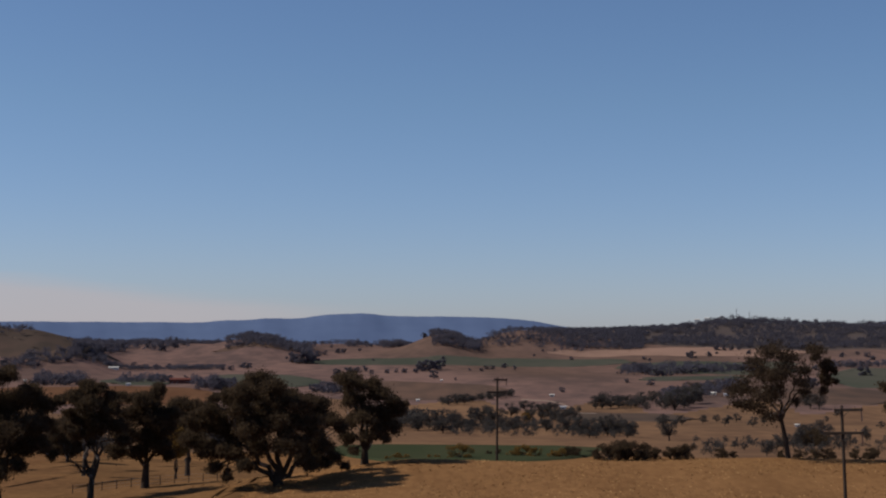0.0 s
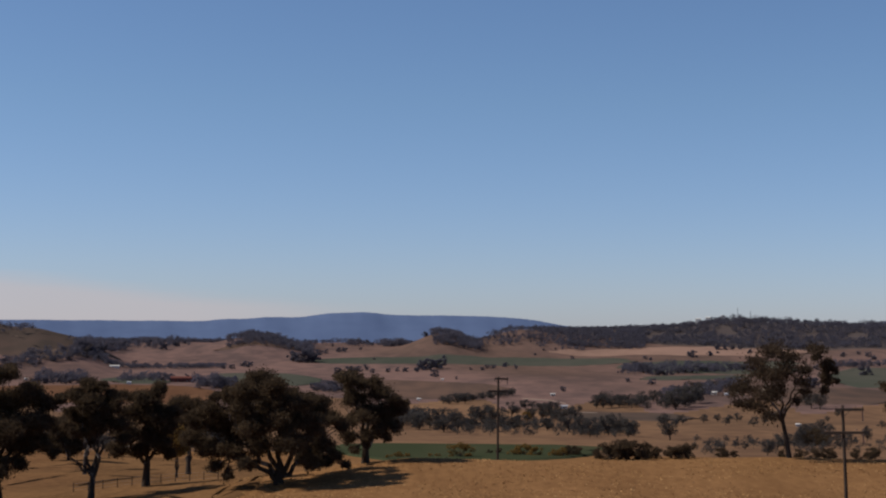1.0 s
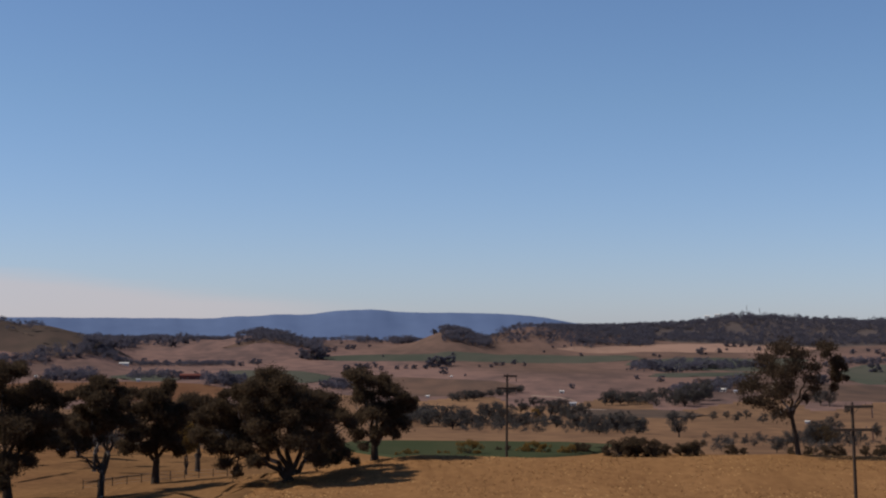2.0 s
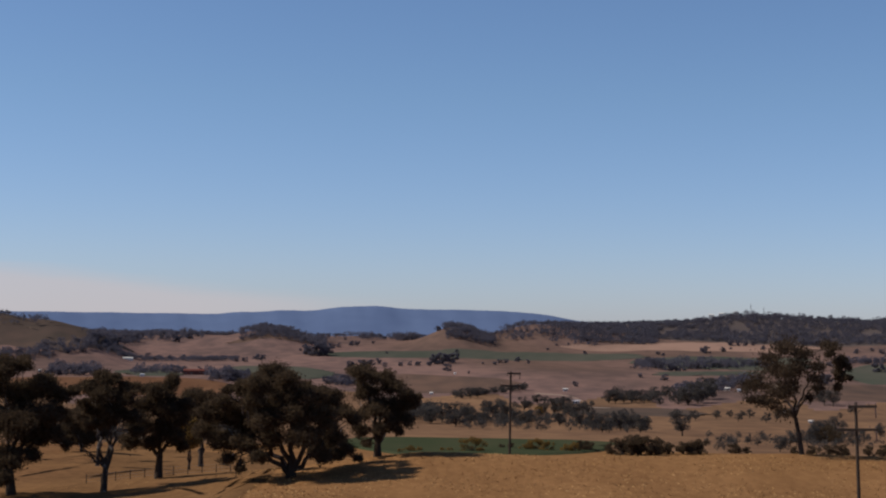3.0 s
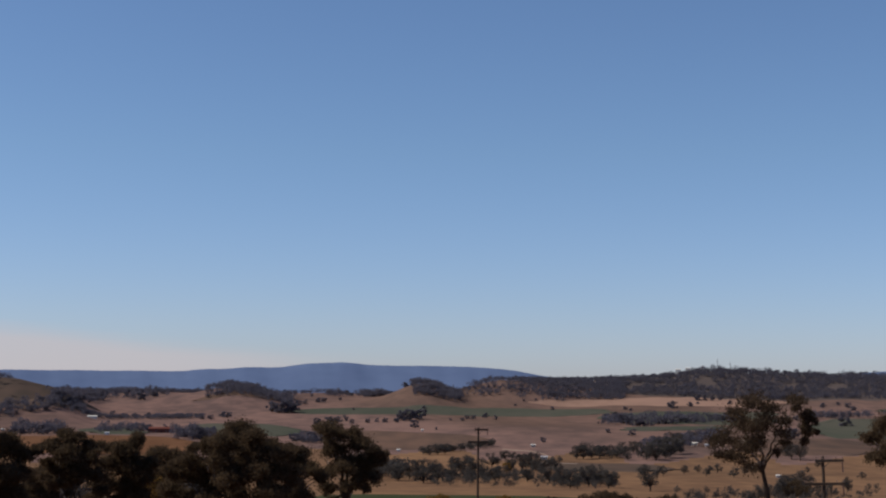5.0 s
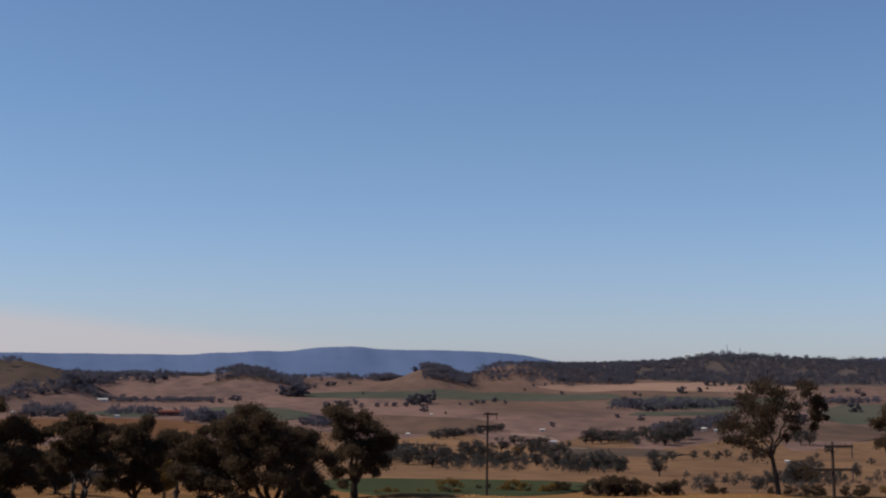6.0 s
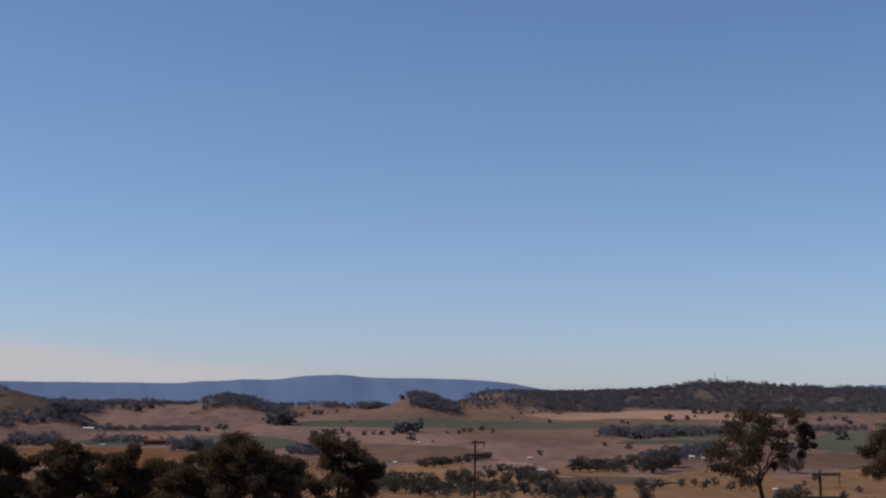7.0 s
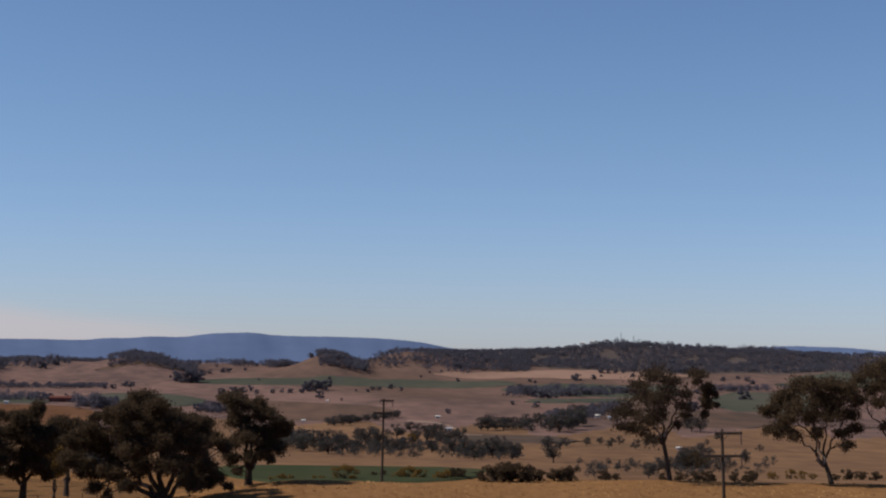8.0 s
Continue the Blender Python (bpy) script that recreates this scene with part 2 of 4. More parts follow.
def quads_mesh(name, corners, mat):
    """A mesh of loose quads from an array (n, 4, 3)."""
    n = len(corners)
    me = bpy.data.meshes.new(name)
    me.vertices.add(4 * n)
    me.vertices.foreach_set("co", np.asarray(corners, np.float32).ravel())
    me.loops.add(4 * n)
    me.loops.foreach_set("vertex_index", np.arange(4 * n, dtype=np.int32))
    me.polygons.add(n)
    me.polygons.foreach_set("loop_start", np.arange(0, 4 * n, 4, dtype=np.int32))
    me.materials.append(mat)
    me.update(calc_edges=True)
    return me


def child(name, me, parent, label=""):
    ob = new(name, me)
    ob.parent = parent
    return tagged(ob, label)


def part(name, bm, mat, parent, label=""):
    me = bpy.data.meshes.new(name)
    bm.to_mesh(me)
    bm.free()
    me.materials.append(mat)
    return child(name, me, parent, label)


def box(bm, size, centre, turn=None, bevel=0.0):
    m = Matrix.Translation(centre) @ (turn or Matrix()) @ Matrix.Diagonal((*size, 1))
    got = bmesh.ops.create_cube(bm, size=1, matrix=m)
    if bevel:
        edges = list({e for v in got["verts"] for e in v.link_edges})
        bmesh.ops.bevel(bm, geom=edges, offset=bevel, segments=1, affect="EDGES")


def rod(bm, a, b, r1, r2=None, sides=10):
    a, b = Vector(a), Vector(b)
    turn = (b - a).to_track_quat("Z", "Y").to_matrix().to_4x4()
    bmesh.ops.create_cone(bm, cap_ends=True, segments=sides, radius1=r1, radius2=r1 if r2 is None else r2, depth=(b - a).length, matrix=Matrix.Translation((a + b) / 2) @ turn)


# ---- ground: one sheet to the horizon, finest ahead ----
ahead = np.linspace(-0.5, 0.5, 300)
behind = np.linspace(0.5, 2 * math.pi - 0.5, 60)[1:-1]
bearings = np.concatenate([ahead, behind])
reach = np.concatenate([[0.5, 8, 20, 34], np.linspace(45, 175, 66), np.geomspace(180, 4950, 170)])
bb, rr = np.meshgrid(bearings, reach)
zz = height(np.where(bb > math.pi, bb - 2 * math.pi, bb), rr)
pts = np.stack([rr * np.sin(bb), rr * np.cos(bb), zz], -1).reshape(-1, 3)
cols = len(bearings)
faces = [(i * cols + j, i * cols + (j + 1) % cols, (i + 1) * cols + (j + 1) % cols, (i + 1) * cols + j) for i in range(len(reach) - 1) for j in range(cols)]
faces.append(tuple(range(cols))[::-1])
faces = [f[::-1] for f in faces]
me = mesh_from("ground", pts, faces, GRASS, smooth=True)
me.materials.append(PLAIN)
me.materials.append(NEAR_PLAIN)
# the haze-tinted PLAIN starts about 1240 m out
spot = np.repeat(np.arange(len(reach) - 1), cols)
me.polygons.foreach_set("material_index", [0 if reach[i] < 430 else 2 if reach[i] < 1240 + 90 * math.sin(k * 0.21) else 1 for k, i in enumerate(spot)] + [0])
ground = tagged(new("ground", me), "dry brown winter pasture rolling down into a wide valley", "pasture", kind="structure")


def drape(name, label, mat, b0, b1, d0, d1, lift=0.6, ragged=0.004, seed=1, category="field"):
    """A field laid over the ground between two bearings and two distances. Each distance may be a pair: at the one bearing and at the other."""
    nb, nd = 60, 44
    near = d0 if isinstance(d0, tuple) else (d0, d0)
    far = d1 if isinstance(d1, tuple) else (d1, d1)
    v = []
    for j in range(nd + 1):
        for i in range(nb + 1):
            s, t = i / nb, j / nd
            b = b0 + (b1 - b0) * s
            lo, hi = near[0] + (near[1] - near[0]) * s, far[0] + (far[1] - far[0]) * s
            pinch = min(1, 5 * s, 5 * (1 - s)) ** 0.5
            mid = (lo + hi) / 2
            d = mid + (lo + (hi - lo) * t - mid) * (0.35 + 0.65 * pinch)
            d += ragged * d * math.sin(b * 190 + seed) * math.sin(b * 71 + 2 * seed)
            b += ragged * (math.sin(t * 5 + seed) + math.sin(t * 31 + seed) * math.sin(t * 13))
            v.append(at(b, d, -0.6 if i in (0, nb) or j in (0, nd) else lift))
    f = [(j * (nb + 1) + i, j * (nb + 1) + i + 1, (j + 1) * (nb + 1) + i + 1, (j + 1) * (nb + 1) + i) for j in range(nd) for i in range(nb)]
    return tagged(new(name, mesh_from(name, v, f, mat, True)), label, category, kind="structure")


drape("field", "strip of green crop along the far slope", WINTER_CROP, -0.0936, 0.1323, (2030, 2083), (2152, 2325), seed=1)
drape("field", "broad green crop below the ridge", WINTER_CROP, 0.1247, 0.2399, (1886, 1887), (2147, 2240), seed=2)
drape("field", "green crop on the valley floor", CROP, -0.0745, 0.1095, (392, 408), (574, 539), seed=3)
drape("field", "pale stubble field under the wooded ridge", STUBBLE, 0.0771, 0.2471, (2364, 2318), (2454, 2631), seed=4)
drape("field", "dark red ploughed field", PLOUGHED, -0.3138, -0.1466, (1330, 1229), (1536, 1457), seed=5)
drape("field", "green field among the western trees", WINTER_CROP, -0.1522, -0.0840, (1489, 1565), (1844, 1802), seed=6)
drape("field", "green field among the western trees", WINTER_CROP, -0.2227, -0.1877, (1507, 1492), (1730, 1721), seed=7)
drape("field", "green crop below the ridge", WINTER_CROP, 0.2615, 0.3318, (1583, 1586), (2026, 2034), seed=8)
drape("field", "dark scrubby slope", SCRUB, -0.0553, 0.0446, (1292, 1396), (1733, 1510), seed=9)
drape("field", "scrubby brown rise", SCRUB, -0.1504, -0.0859, (2261, 2333), (2322, 2518), seed=10)
drape("field", "dull green pasture", WINTER_CROP, 0.1398, 0.2069, (1591, 1696), (1696, 1864), seed=11)
drape("field", "dull grey-green pasture by the creek", HILL_GRASS, 0.0790, 0.1698, (1000, 980), (1133, 1164), seed=12)
drape("field", "dull brown paddock", SCRUB, 0.2069, 0.3040, (1280, 1252), (1550, 1589), seed=13)
drape("ridge_scrub", "scrubby ground under the ridge woodland, darkened for tree shade", WOOD_FLOOR, 0.062, 0.62, (2550, 2560), (2960, 2960), lift=0.8, seed=14)
# paddock sheet in a darker brown than the grass beside it
drape("field", "dark brown paddock under the gum trees", BROWN_PASTURE, -0.42, -0.10, (60, 100), (425, 320), lift=0.15, ragged=0.022, seed=16)
drape("field", "dull scrubby pasture over the western hill", HILL_GRASS, -0.46, -0.225, (1790, 1860), (2260, 2200), ragged=0.008, seed=15)

drape("field", "dull green slope below the eastern woodland", WINTER_CROP, 0.312, 0.46, (2200, 2180), (2560, 2640), ragged=0.008, seed=17)

# ---- the mountain range on the skyline, distance haze put into its blue colour ----
RIDGE = ((-0.60, 8), (-0.45, 30), (-0.30, 39.5), (-0.16, 38.5), (-0.150, 45), (-0.130, 47.5), (-0.122, 52), (-0.098, 52), (-0.080, 64), (-0.052, 71), (-0.036, 61), (0.028, 58.5),
         (0.060, 49), (0.0676, 44), (0.079, 32), (0.089, 25), (0.104, 23), (0.115, 17), (0.15, 6), (0.24, 2), (0.275, 26), (0.295, 43), (0.315, 47), (0.345, 45), (0.37, 36), (0.40, 26), (0.50, 16), (0.60, 4))
rb = np.linspace(-0.6, 0.6, 500)
top = np.interp(rb, *np.array(RIDGE).T)
top = np.convolve(np.pad(top, 2, "edge"), np.ones(5) / 5, "valid") + 5 + 0.5 * np.sin(rb * 900) * np.sin(rb * 331) + 0.5 * np.sin(rb * 160 + 1)
verts, rows_up = [], 14
for j in range(rows_up + 1):
    t = j / rows_up
    for b, z in zip(rb, top):
        spur = 4 * math.sin(b * 95 + 2 * math.sin(b * 37)) * math.sin(math.pi * min(1, t * 1.05)) + 2 * math.sin(b * 260 + 5 * t)
        d = 4280 + 420 * t + spur
        verts.append((d * math.sin(b), d * math.cos(b), -75 + (z + 75) * t ** 0.8))
w = len(rb)
faces = [(j * w + i, j * w + i + 1, (j + 1) * w + i + 1, (j + 1) * w + i) for j in range(rows_up) for i in range(w - 1)]
tagged(new("backdrop", mesh_from("backdrop", verts, faces, RANGE, True)), "distant forested mountain range on the horizon, coloured blue for haze", "mountains", kind="structure")


# ---- trees ----
def tubes(limbs, sides=7):
    """Vertices and faces of tapered limbs; each limb is a list of (point, radius)."""
    v, f = [], []
    for limb in limbs:
        base = len(v)
        for k, (p, r) in enumerate(limb):
            a = Vector(limb[min(k + 1, len(limb) - 1)][0]) - Vector(limb[max(k - 1, 0)][0])
            q = Vector((0, 0, 1)).rotation_difference(a)
            for s in range(sides):
                c = 2 * math.pi * s / sides
                v.append(Vector(p) + q @ Vector((r * math.cos(c), r * math.sin(c), 0)))
        for k in range(len(limb) - 1):
            for s in range(sides):
                f.append((base + k * sides + s, base + k * sides + (s + 1) % sides, base + (k + 1) * sides + (s + 1) % sides, base + (k + 1) * sides + s))
        f.append(tuple(base + (len(limb) - 1) * sides + s for s in range(sides)))
    return v, f


def leaves(g, blobs, per, size, droop=0.6, loose=0.22):
    """Corner array of leaf sprays scattered through blobs (centre, radius across, radius up); g: a seeded generator."""
    out = []
    for c, rx, rz in blobs:
        n = max(6, int(per * rx * rx))
        d = g.normal(size=(n, 3))
        d /= np.linalg.norm(d, axis=1)[:, None]
        d *= (g.uniform(0.15, 1, n) ** 0.45)[:, None]
        d *= 1 + loose * g.normal(size=(n, 1))
        p = np.array(c) + d * (rx, rx, rz)
        a = g.normal(size=(n, 3))
        a[:, 2] -= droop
        a /= np.linalg.norm(a, axis=1)[:, None]
        b = np.cross(a, g.normal(size=(n, 3)))
        b /= np.linalg.norm(b, axis=1)[:, None] + 1e-9
        s = size * g.uniform(0.55, 1.35, (n, 1))
        a, b = a * s, b * s * 0.45
        out.append(np.stack([p - a, p + b * 0.9, p + a, p - b * 0.9], 1))
    return np.concatenate(out)


def bend(g, a, b, r0, r1, sag=0.1, n=6):
    """A crooked limb from one point to another, rising steeply first and then reaching out."""
    a, b = Vector(a), Vector(b)
    mid = a.lerp(b, 0.5) + Vector((0, 0, sag * (b - a).length)) - Vector(((b - a).x, (b - a).y, 0)) * sag
    line = []
    for k in range(n + 1):
        t = k / n
        p = a * (1 - t) ** 2 + mid * 2 * t * (1 - t) + b * t * t
        if 0 < k < n:
            p = p + Vector(g.normal(0, 0.035 * (b - a).length, 3))
        line.append((tuple(p), r0 + (r1 - r0) * t ** 0.8))
    return line


def gum_tree(bearing, far, label, seed, fork, lobes, girth=0.3, stems=3, per=330, leaf=0.13, bark=BARK, foliage=LEAF, limb_bark=PALE_BARK, deep=3, clumps=11, loose=0.28, swell=1.0, dead=(), mistletoe=()):
    """A gum: a trunk that forks into crooked stems, each carrying some of the crown's lobes. fork: (x, z); lobes: (x, z, radius)."""
    g = np.random.RandomState(seed)
    half = max(abs(x - fork[0]) for x, z, r in lobes) + 0.5
    crown = []
    for x, z, r in lobes:
        reach = 0.75 * half * math.sqrt(max(0.08, 1 - ((x - fork[0]) / half) ** 2))
        for k in range(deep):
            y = reach * g.uniform(0.1, 1.0) * (-1 if k % 2 == 0 else 1) if deep > 1 else reach * g.uniform(-0.8, 0.8)
            crown.append((Vector((x + g.normal(0, 0.15 * r), y, z + g.normal(0, 0.1 * r))), r * swell * g.uniform(0.95, 1.25)))
    root = Vector((fork[0], 0, fork[1]))
    trunk = [((0, 0, -0.5), girth * 1.6), ((0, 0, 0.1), girth * 1.2), ((fork[0] * 0.35, 0.05, fork[1] * 0.45), girth), ((fork[0], 0, fork[1]), girth * 0.8), ((fork[0], 0, fork[1] + 0.5), girth * 0.5)]
    top = new("gum_tree")
    top.matrix_world = Matrix.Translation(at(bearing, far)) @ Matrix.Rotation(-bearing, 4, "Z")
    v, f = tubes([trunk], 12)
    child("trunk", mesh_from("trunk", v, f, bark, True), top)
    crown.sort(key=lambda c: math.atan2(c[0].x - root.x, max(0.3, c[0].z - root.z)) + 0.25 * math.copysign(1, c[0].y))
    twigs, blobs = [], []
    for k in range(stems):
        held = crown[k * len(crown) // stems:(k + 1) * len(crown) // stems]
        if not held:
            continue
        centre = sum((c for c, r in held), Vector()) / len(held)
        stem = bend(g, root - Vector((0, 0, 0.6)), root.lerp(centre, 0.8), girth * 0.7, girth * 0.24, 0.12, 7)
        limbs = [stem]
        for c, r in held:
            start = min(stem[2:], key=lambda q: (Vector(q[0]) - c).length + 0.8 * max(0, q[0][2] - c.z))
            limbs.append(bend(g, start[0], c, min(start[1] * 0.6, girth * 0.26), girth * 0.07, 0.1, 5))
            for _ in range(clumps):
                d = Vector(g.normal(0, 1, 3)).normalized()
                d.z = abs(d.z) * 0.75 if g.uniform() < 0.7 else -abs(d.z) * 0.7
                p = c + d * r * g.uniform(0.3, 0.85)
                q = r * g.uniform(0.32, 0.62)
                blobs.append((tuple(p), q, q * g.uniform(0.55, 0.9)))
                twigs.append(bend(g, c - Vector((0, 0, 0.2 * r)), p, girth * 0.06, 0.012, 0.05, 3))
        v, f = tubes(limbs)
        child("limb", mesh_from("limb", v, f, limb_bark, True), top, "crooked limb with pale patches of smooth bark")
    for x, z in dead:
        limbs = [bend(g, root - Vector((0, 0, 0.5)), (x, g.normal(0, 0.8), z), girth * 0.34, 0.03, -0.1, 8)]
        for _ in range(4):
            p = Vector(limbs[0][g.randint(3, 8)][0])
            limbs.append(bend(g, p, p + Vector((math.copysign(g.uniform(0.4, 1.2), x), g.normal(0, 0.5), g.uniform(-0.1, 0.9))), girth * 0.12, 0.015, 0.05, 4))
        v, f = tubes(limbs, 6)
        child("dead_limb", mesh_from("dead_limb", v, f, limb_bark, True), top, "bare dead limb without leaves")
    v, f = tubes(twigs, 4)
    tagged(child("branchwork", mesh_from("branchwork", v, f, bark, True), top), kind="stuff")
    child("crown", quads_mesh("crown", leaves(g, blobs, per, leaf, 0.9, loose), foliage), top)
    if mistletoe:
        lumps = [((x + g.normal(0, 0.2 * r), g.normal(0, 0.3 * r), z + g.normal(0, 0.2 * r)), 0.75 * r, 0.9 * r) for x, z, r in mistletoe for _ in range(4)]
        child("mistletoe", quads_mesh("mistletoe", leaves(g, lumps, 520, leaf, 1.6, 0.12), LEAF), top, "dense dark mistletoe clump hanging in the crown")
    return tagged(top, label, "tree")


gum_tree(-0.2938, 143.0, "broad dark gum tree at the end of the row", 3, (-0.3, 3.0), (
    (-0.8, 12.0, 1.5), (1.0, 12.3, 1.0), (2.8, 10.4, 1.3), (4.2, 9.7, 1.1), (5.5, 9.8, 0.7), (0.6, 9.6, 1.9), (0.4, 7.0, 2.1), (3.1, 7.6, 1.5), (3.6, 5.8, 1.2), (1.7, 5.4, 1.5), (4.9, 4.8, 0.6), (-0.1, 3.8, 1.5), (1.8, 4.0, 0.8), (-0.7, 1.9, 1.0), (-2.5, 7.4, 2.2), (-2.8, 10.3, 2.0), (-3.6, 4.7, 1.7), (-2.2, 1.9, 1.0),
), girth=0.42, stems=5, per=360, swell=0.94, loose=0.34)
gum_tree(-0.2347, 146.2, "open gum tree with pale forked limbs", 7, (0.2, 2.9), (
    (-0.3, 11.1, 0.9), (0.9, 11.2, 0.7), (-1.4, 10.3, 0.9), (1.9, 10.4, 0.7), (-0.1, 9.6, 1.4), (-2.0, 8.8, 0.7), (1.8, 9.1, 1.1), (-1.0, 8.0, 1.1), (0.7, 7.7, 1.1), (2.6, 7.4, 0.9), (3.1, 6.0, 0.7), (2.8, 10.4, 0.6), (-0.6, 6.9, 0.7),
), dead=((-2.9, 6.1), (-2.3, 5.2), (-1.4, 3.8),), girth=0.3, stems=4, bark=PALE_BARK, per=300, loose=0.34)
gum_tree(-0.199, 158.9, "upright dark gum tree in the paddock row", 12, (0.1, 2.5), (
    (-1.1, 9.4, 1.1), (0.2, 9.0, 1.4), (1.4, 10.7, 0.7), (1.0, 9.9, 0.9), (-2.0, 7.9, 1.2), (0.6, 7.4, 1.7), (2.2, 6.6, 1.2), (-1.9, 5.8, 1.4), (0.3, 5.3, 1.6), (1.9, 4.6, 1.2), (-2.9, 4.0, 0.9), (-1.0, 4.0, 0.9), (2.9, 8.0, 0.9), (2.4, 3.7, 0.6),
), girth=0.40, stems=4, per=360, loose=0.34)
gum_tree(-0.171, 234.0, "slender gum tree behind the row", 17, (0.0, 2.6), (
    (-1.6, 11.1, 1.6), (0.4, 11.0, 1.5), (-0.5, 8.8, 2.0), (1.1, 7.6, 1.5), (-2.4, 9.1, 1.2), (-0.4, 6.0, 1.5), (1.5, 5.3, 1.1),
), girth=0.4, stems=3, per=260, leaf=0.17)
gum_tree(-0.1101, 139.6, "large spreading gum tree casting a long shadow", 23, (-0.1, 0.9), (
    (-1.9, 10.0, 1.1), (-3.1, 9.0, 1.1), (-0.5, 9.3, 1.0), (-4.6, 8.4, 1.0), (-6.0, 8.4, 0.5), (0.9, 8.3, 1.0), (-3.5, 7.4, 1.4), (-6.3, 7.1, 1.0), (-0.8, 7.6, 1.4), (2.3, 7.8, 1.1), (4.0, 7.6, 0.8), (-7.7, 6.2, 1.0), (-5.2, 5.5, 1.4), (-2.5, 5.6, 1.5), (0.4, 5.9, 1.5), (3.1, 5.9, 1.2), (5.0, 6.3, 0.9), (6.0, 5.4, 0.7), (-8.2, 4.4, 0.9), (-6.6, 3.3, 1.2), (-4.1, 3.3, 1.2), (-1.8, 3.8, 1.2), (0.9, 4.0, 1.3), (4.1, 3.8, 0.9), (5.3, 2.7, 0.7), (3.0, 2.5, 0.8), (4.3, 2.1, 0.6), (6.3, 1.8, 0.4), (-6.0, 1.7, 0.6), (-4.6, 1.0, 0.5), (-3.0, 2.1, 0.8),
), girth=0.46, stems=6, per=340, swell=1.1, loose=0.34)
gum_tree(-0.0513, 149.7, "tall gum tree with pale limbs below the crest", 29, (0.0, 1.9), (
    (-2.0, 8.4, 1.0), (-2.8, 8.7, 0.5), (-0.5, 7.9, 0.8), (0.8, 8.2, 0.8), (1.3, 6.9, 1.1), (-1.1, 6.6, 1.1), (2.8, 6.3, 0.8), (3.4, 5.4, 0.8), (4.0, 6.1, 0.4), (1.9, 4.9, 1.3), (-0.1, 4.9, 1.3), (-1.6, 4.2, 0.7), (2.8, 3.7, 0.8), (1.3, 3.4, 0.9), (-1.6, 2.5, 0.8), (2.2, 2.6, 0.5), (-1.1, 1.3, 0.5), (0.1, 3.0, 0.6),
), girth=0.36, stems=5, bark=BARK, per=250, loose=0.36, swell=1.1)
gum_tree(0.2347, 149.0, "thin-crowned gum tree with mistletoe on the crest", 41, (-0.7, 4.2), (
    (-1.3, 10.5, 1.1), (-3.0, 9.4, 0.9), (0.2, 9.9, 0.9), (-2.2, 8.3, 1.2), (-0.1, 8.5, 1.0), (-4.0, 6.9, 0.9), (-5.2, 6.5, 0.7), (-4.9, 5.3, 0.5), (-3.4, 5.1, 0.9), (-1.9, 5.9, 1.0), (-1.6, 4.2, 0.7), (-1.2, 6.9, 0.9), (2.2, 10.8, 0.5), (3.2, 10.7, 0.5), (2.8, 9.9, 0.5), (1.6, 8.7, 0.6), (1.3, 7.4, 0.6), (1.6, 6.5, 0.5), (0.8, 5.6, 0.4), (4.5, 7.7, 0.3),
), mistletoe=((3.8, 9.2, 0.8), (3.6, 8.0, 0.8), (3.5, 6.9, 0.5), (4.5, 8.7, 0.4),), girth=0.22, stems=5, foliage=THIN_LEAF, per=44, clumps=13, deep=3, leaf=0.15, loose=0.45, swell=1.45)
gum_tree(0.3405, 149.0, "leaning gum tree with flat crown on the crest", 47, (-0.7, 2.3), (
    (-3.0, 9.6, 0.9), (-1.9, 9.6, 0.8), (-0.1, 9.5, 0.9), (-4.2, 8.7, 0.8), (1.6, 9.2, 0.9), (-5.1, 8.1, 0.8), (-6.3, 7.1, 0.6), (-5.6, 6.8, 0.7), (-3.6, 7.5, 1.0), (-1.5, 8.1, 1.0), (0.5, 8.1, 1.0), (2.5, 8.1, 0.7), (-1.9, 6.5, 0.8), (-4.2, 6.3, 0.7), (0.2, 6.5, 0.8), (1.7, 6.6, 0.7), (-4.8, 5.2, 0.8), (-6.0, 5.1, 0.5), (-3.6, 4.9, 0.6), (-1.3, 5.2, 0.6), (1.0, 4.9, 0.6), (1.5, 3.8, 0.5),
), girth=0.22, stems=5, per=130, clumps=12, deep=3, loose=0.4, swell=1.35)
gum_tree(0.3964, 150.0, "open gum tree beside the leaning one", 53, (-1.5, 2.4), (
    (-5.5, 10.2, 0.7), (-4.3, 10.9, 0.9), (-2.9, 11.4, 0.9), (-1.4, 11.2, 0.9), (-4.5, 9.1, 0.8), (-2.9, 9.5, 1.1), (-1.1, 9.3, 1.1), (0.6, 9.9, 0.9), (-5.7, 8.0, 0.5), (-3.9, 7.9, 0.7), (-2.0, 7.5, 0.9), (0.1, 7.8, 1.1), (1.8, 8.4, 0.9), (-6.0, 5.3, 0.6), (-2.9, 5.8, 0.6), (0.6, 6.0, 0.8), (2.1, 6.7, 0.7),
), girth=0.24, stems=5, per=110, clumps=12, deep=3, loose=0.4, swell=1.35)
gum_tree(-0.2391, 205.0, "pale-trunked gum tree behind the row", 61, (0.1, 3.0), ((-1.4, 7.0, 1.5), (0.9, 7.6, 1.5), (0.0, 8.4, 1.3), (-0.6, 6.0, 1.3), (1.7, 6.2, 1.2)), girth=0.26, bark=PALE_BARK, per=300, leaf=0.16)
gum_tree(-0.1787, 215.0, "small yellowing tree behind the row", 67, (0, 1.6), ((-0.6, 3.6, 1.1), (0.7, 4.4, 1.2), (0.0, 5.8, 1.2), (-0.3, 7.0, 0.9), (0.9, 6.4, 0.8)), girth=0.16, per=300, foliage=AUTUMN, leaf=0.16)
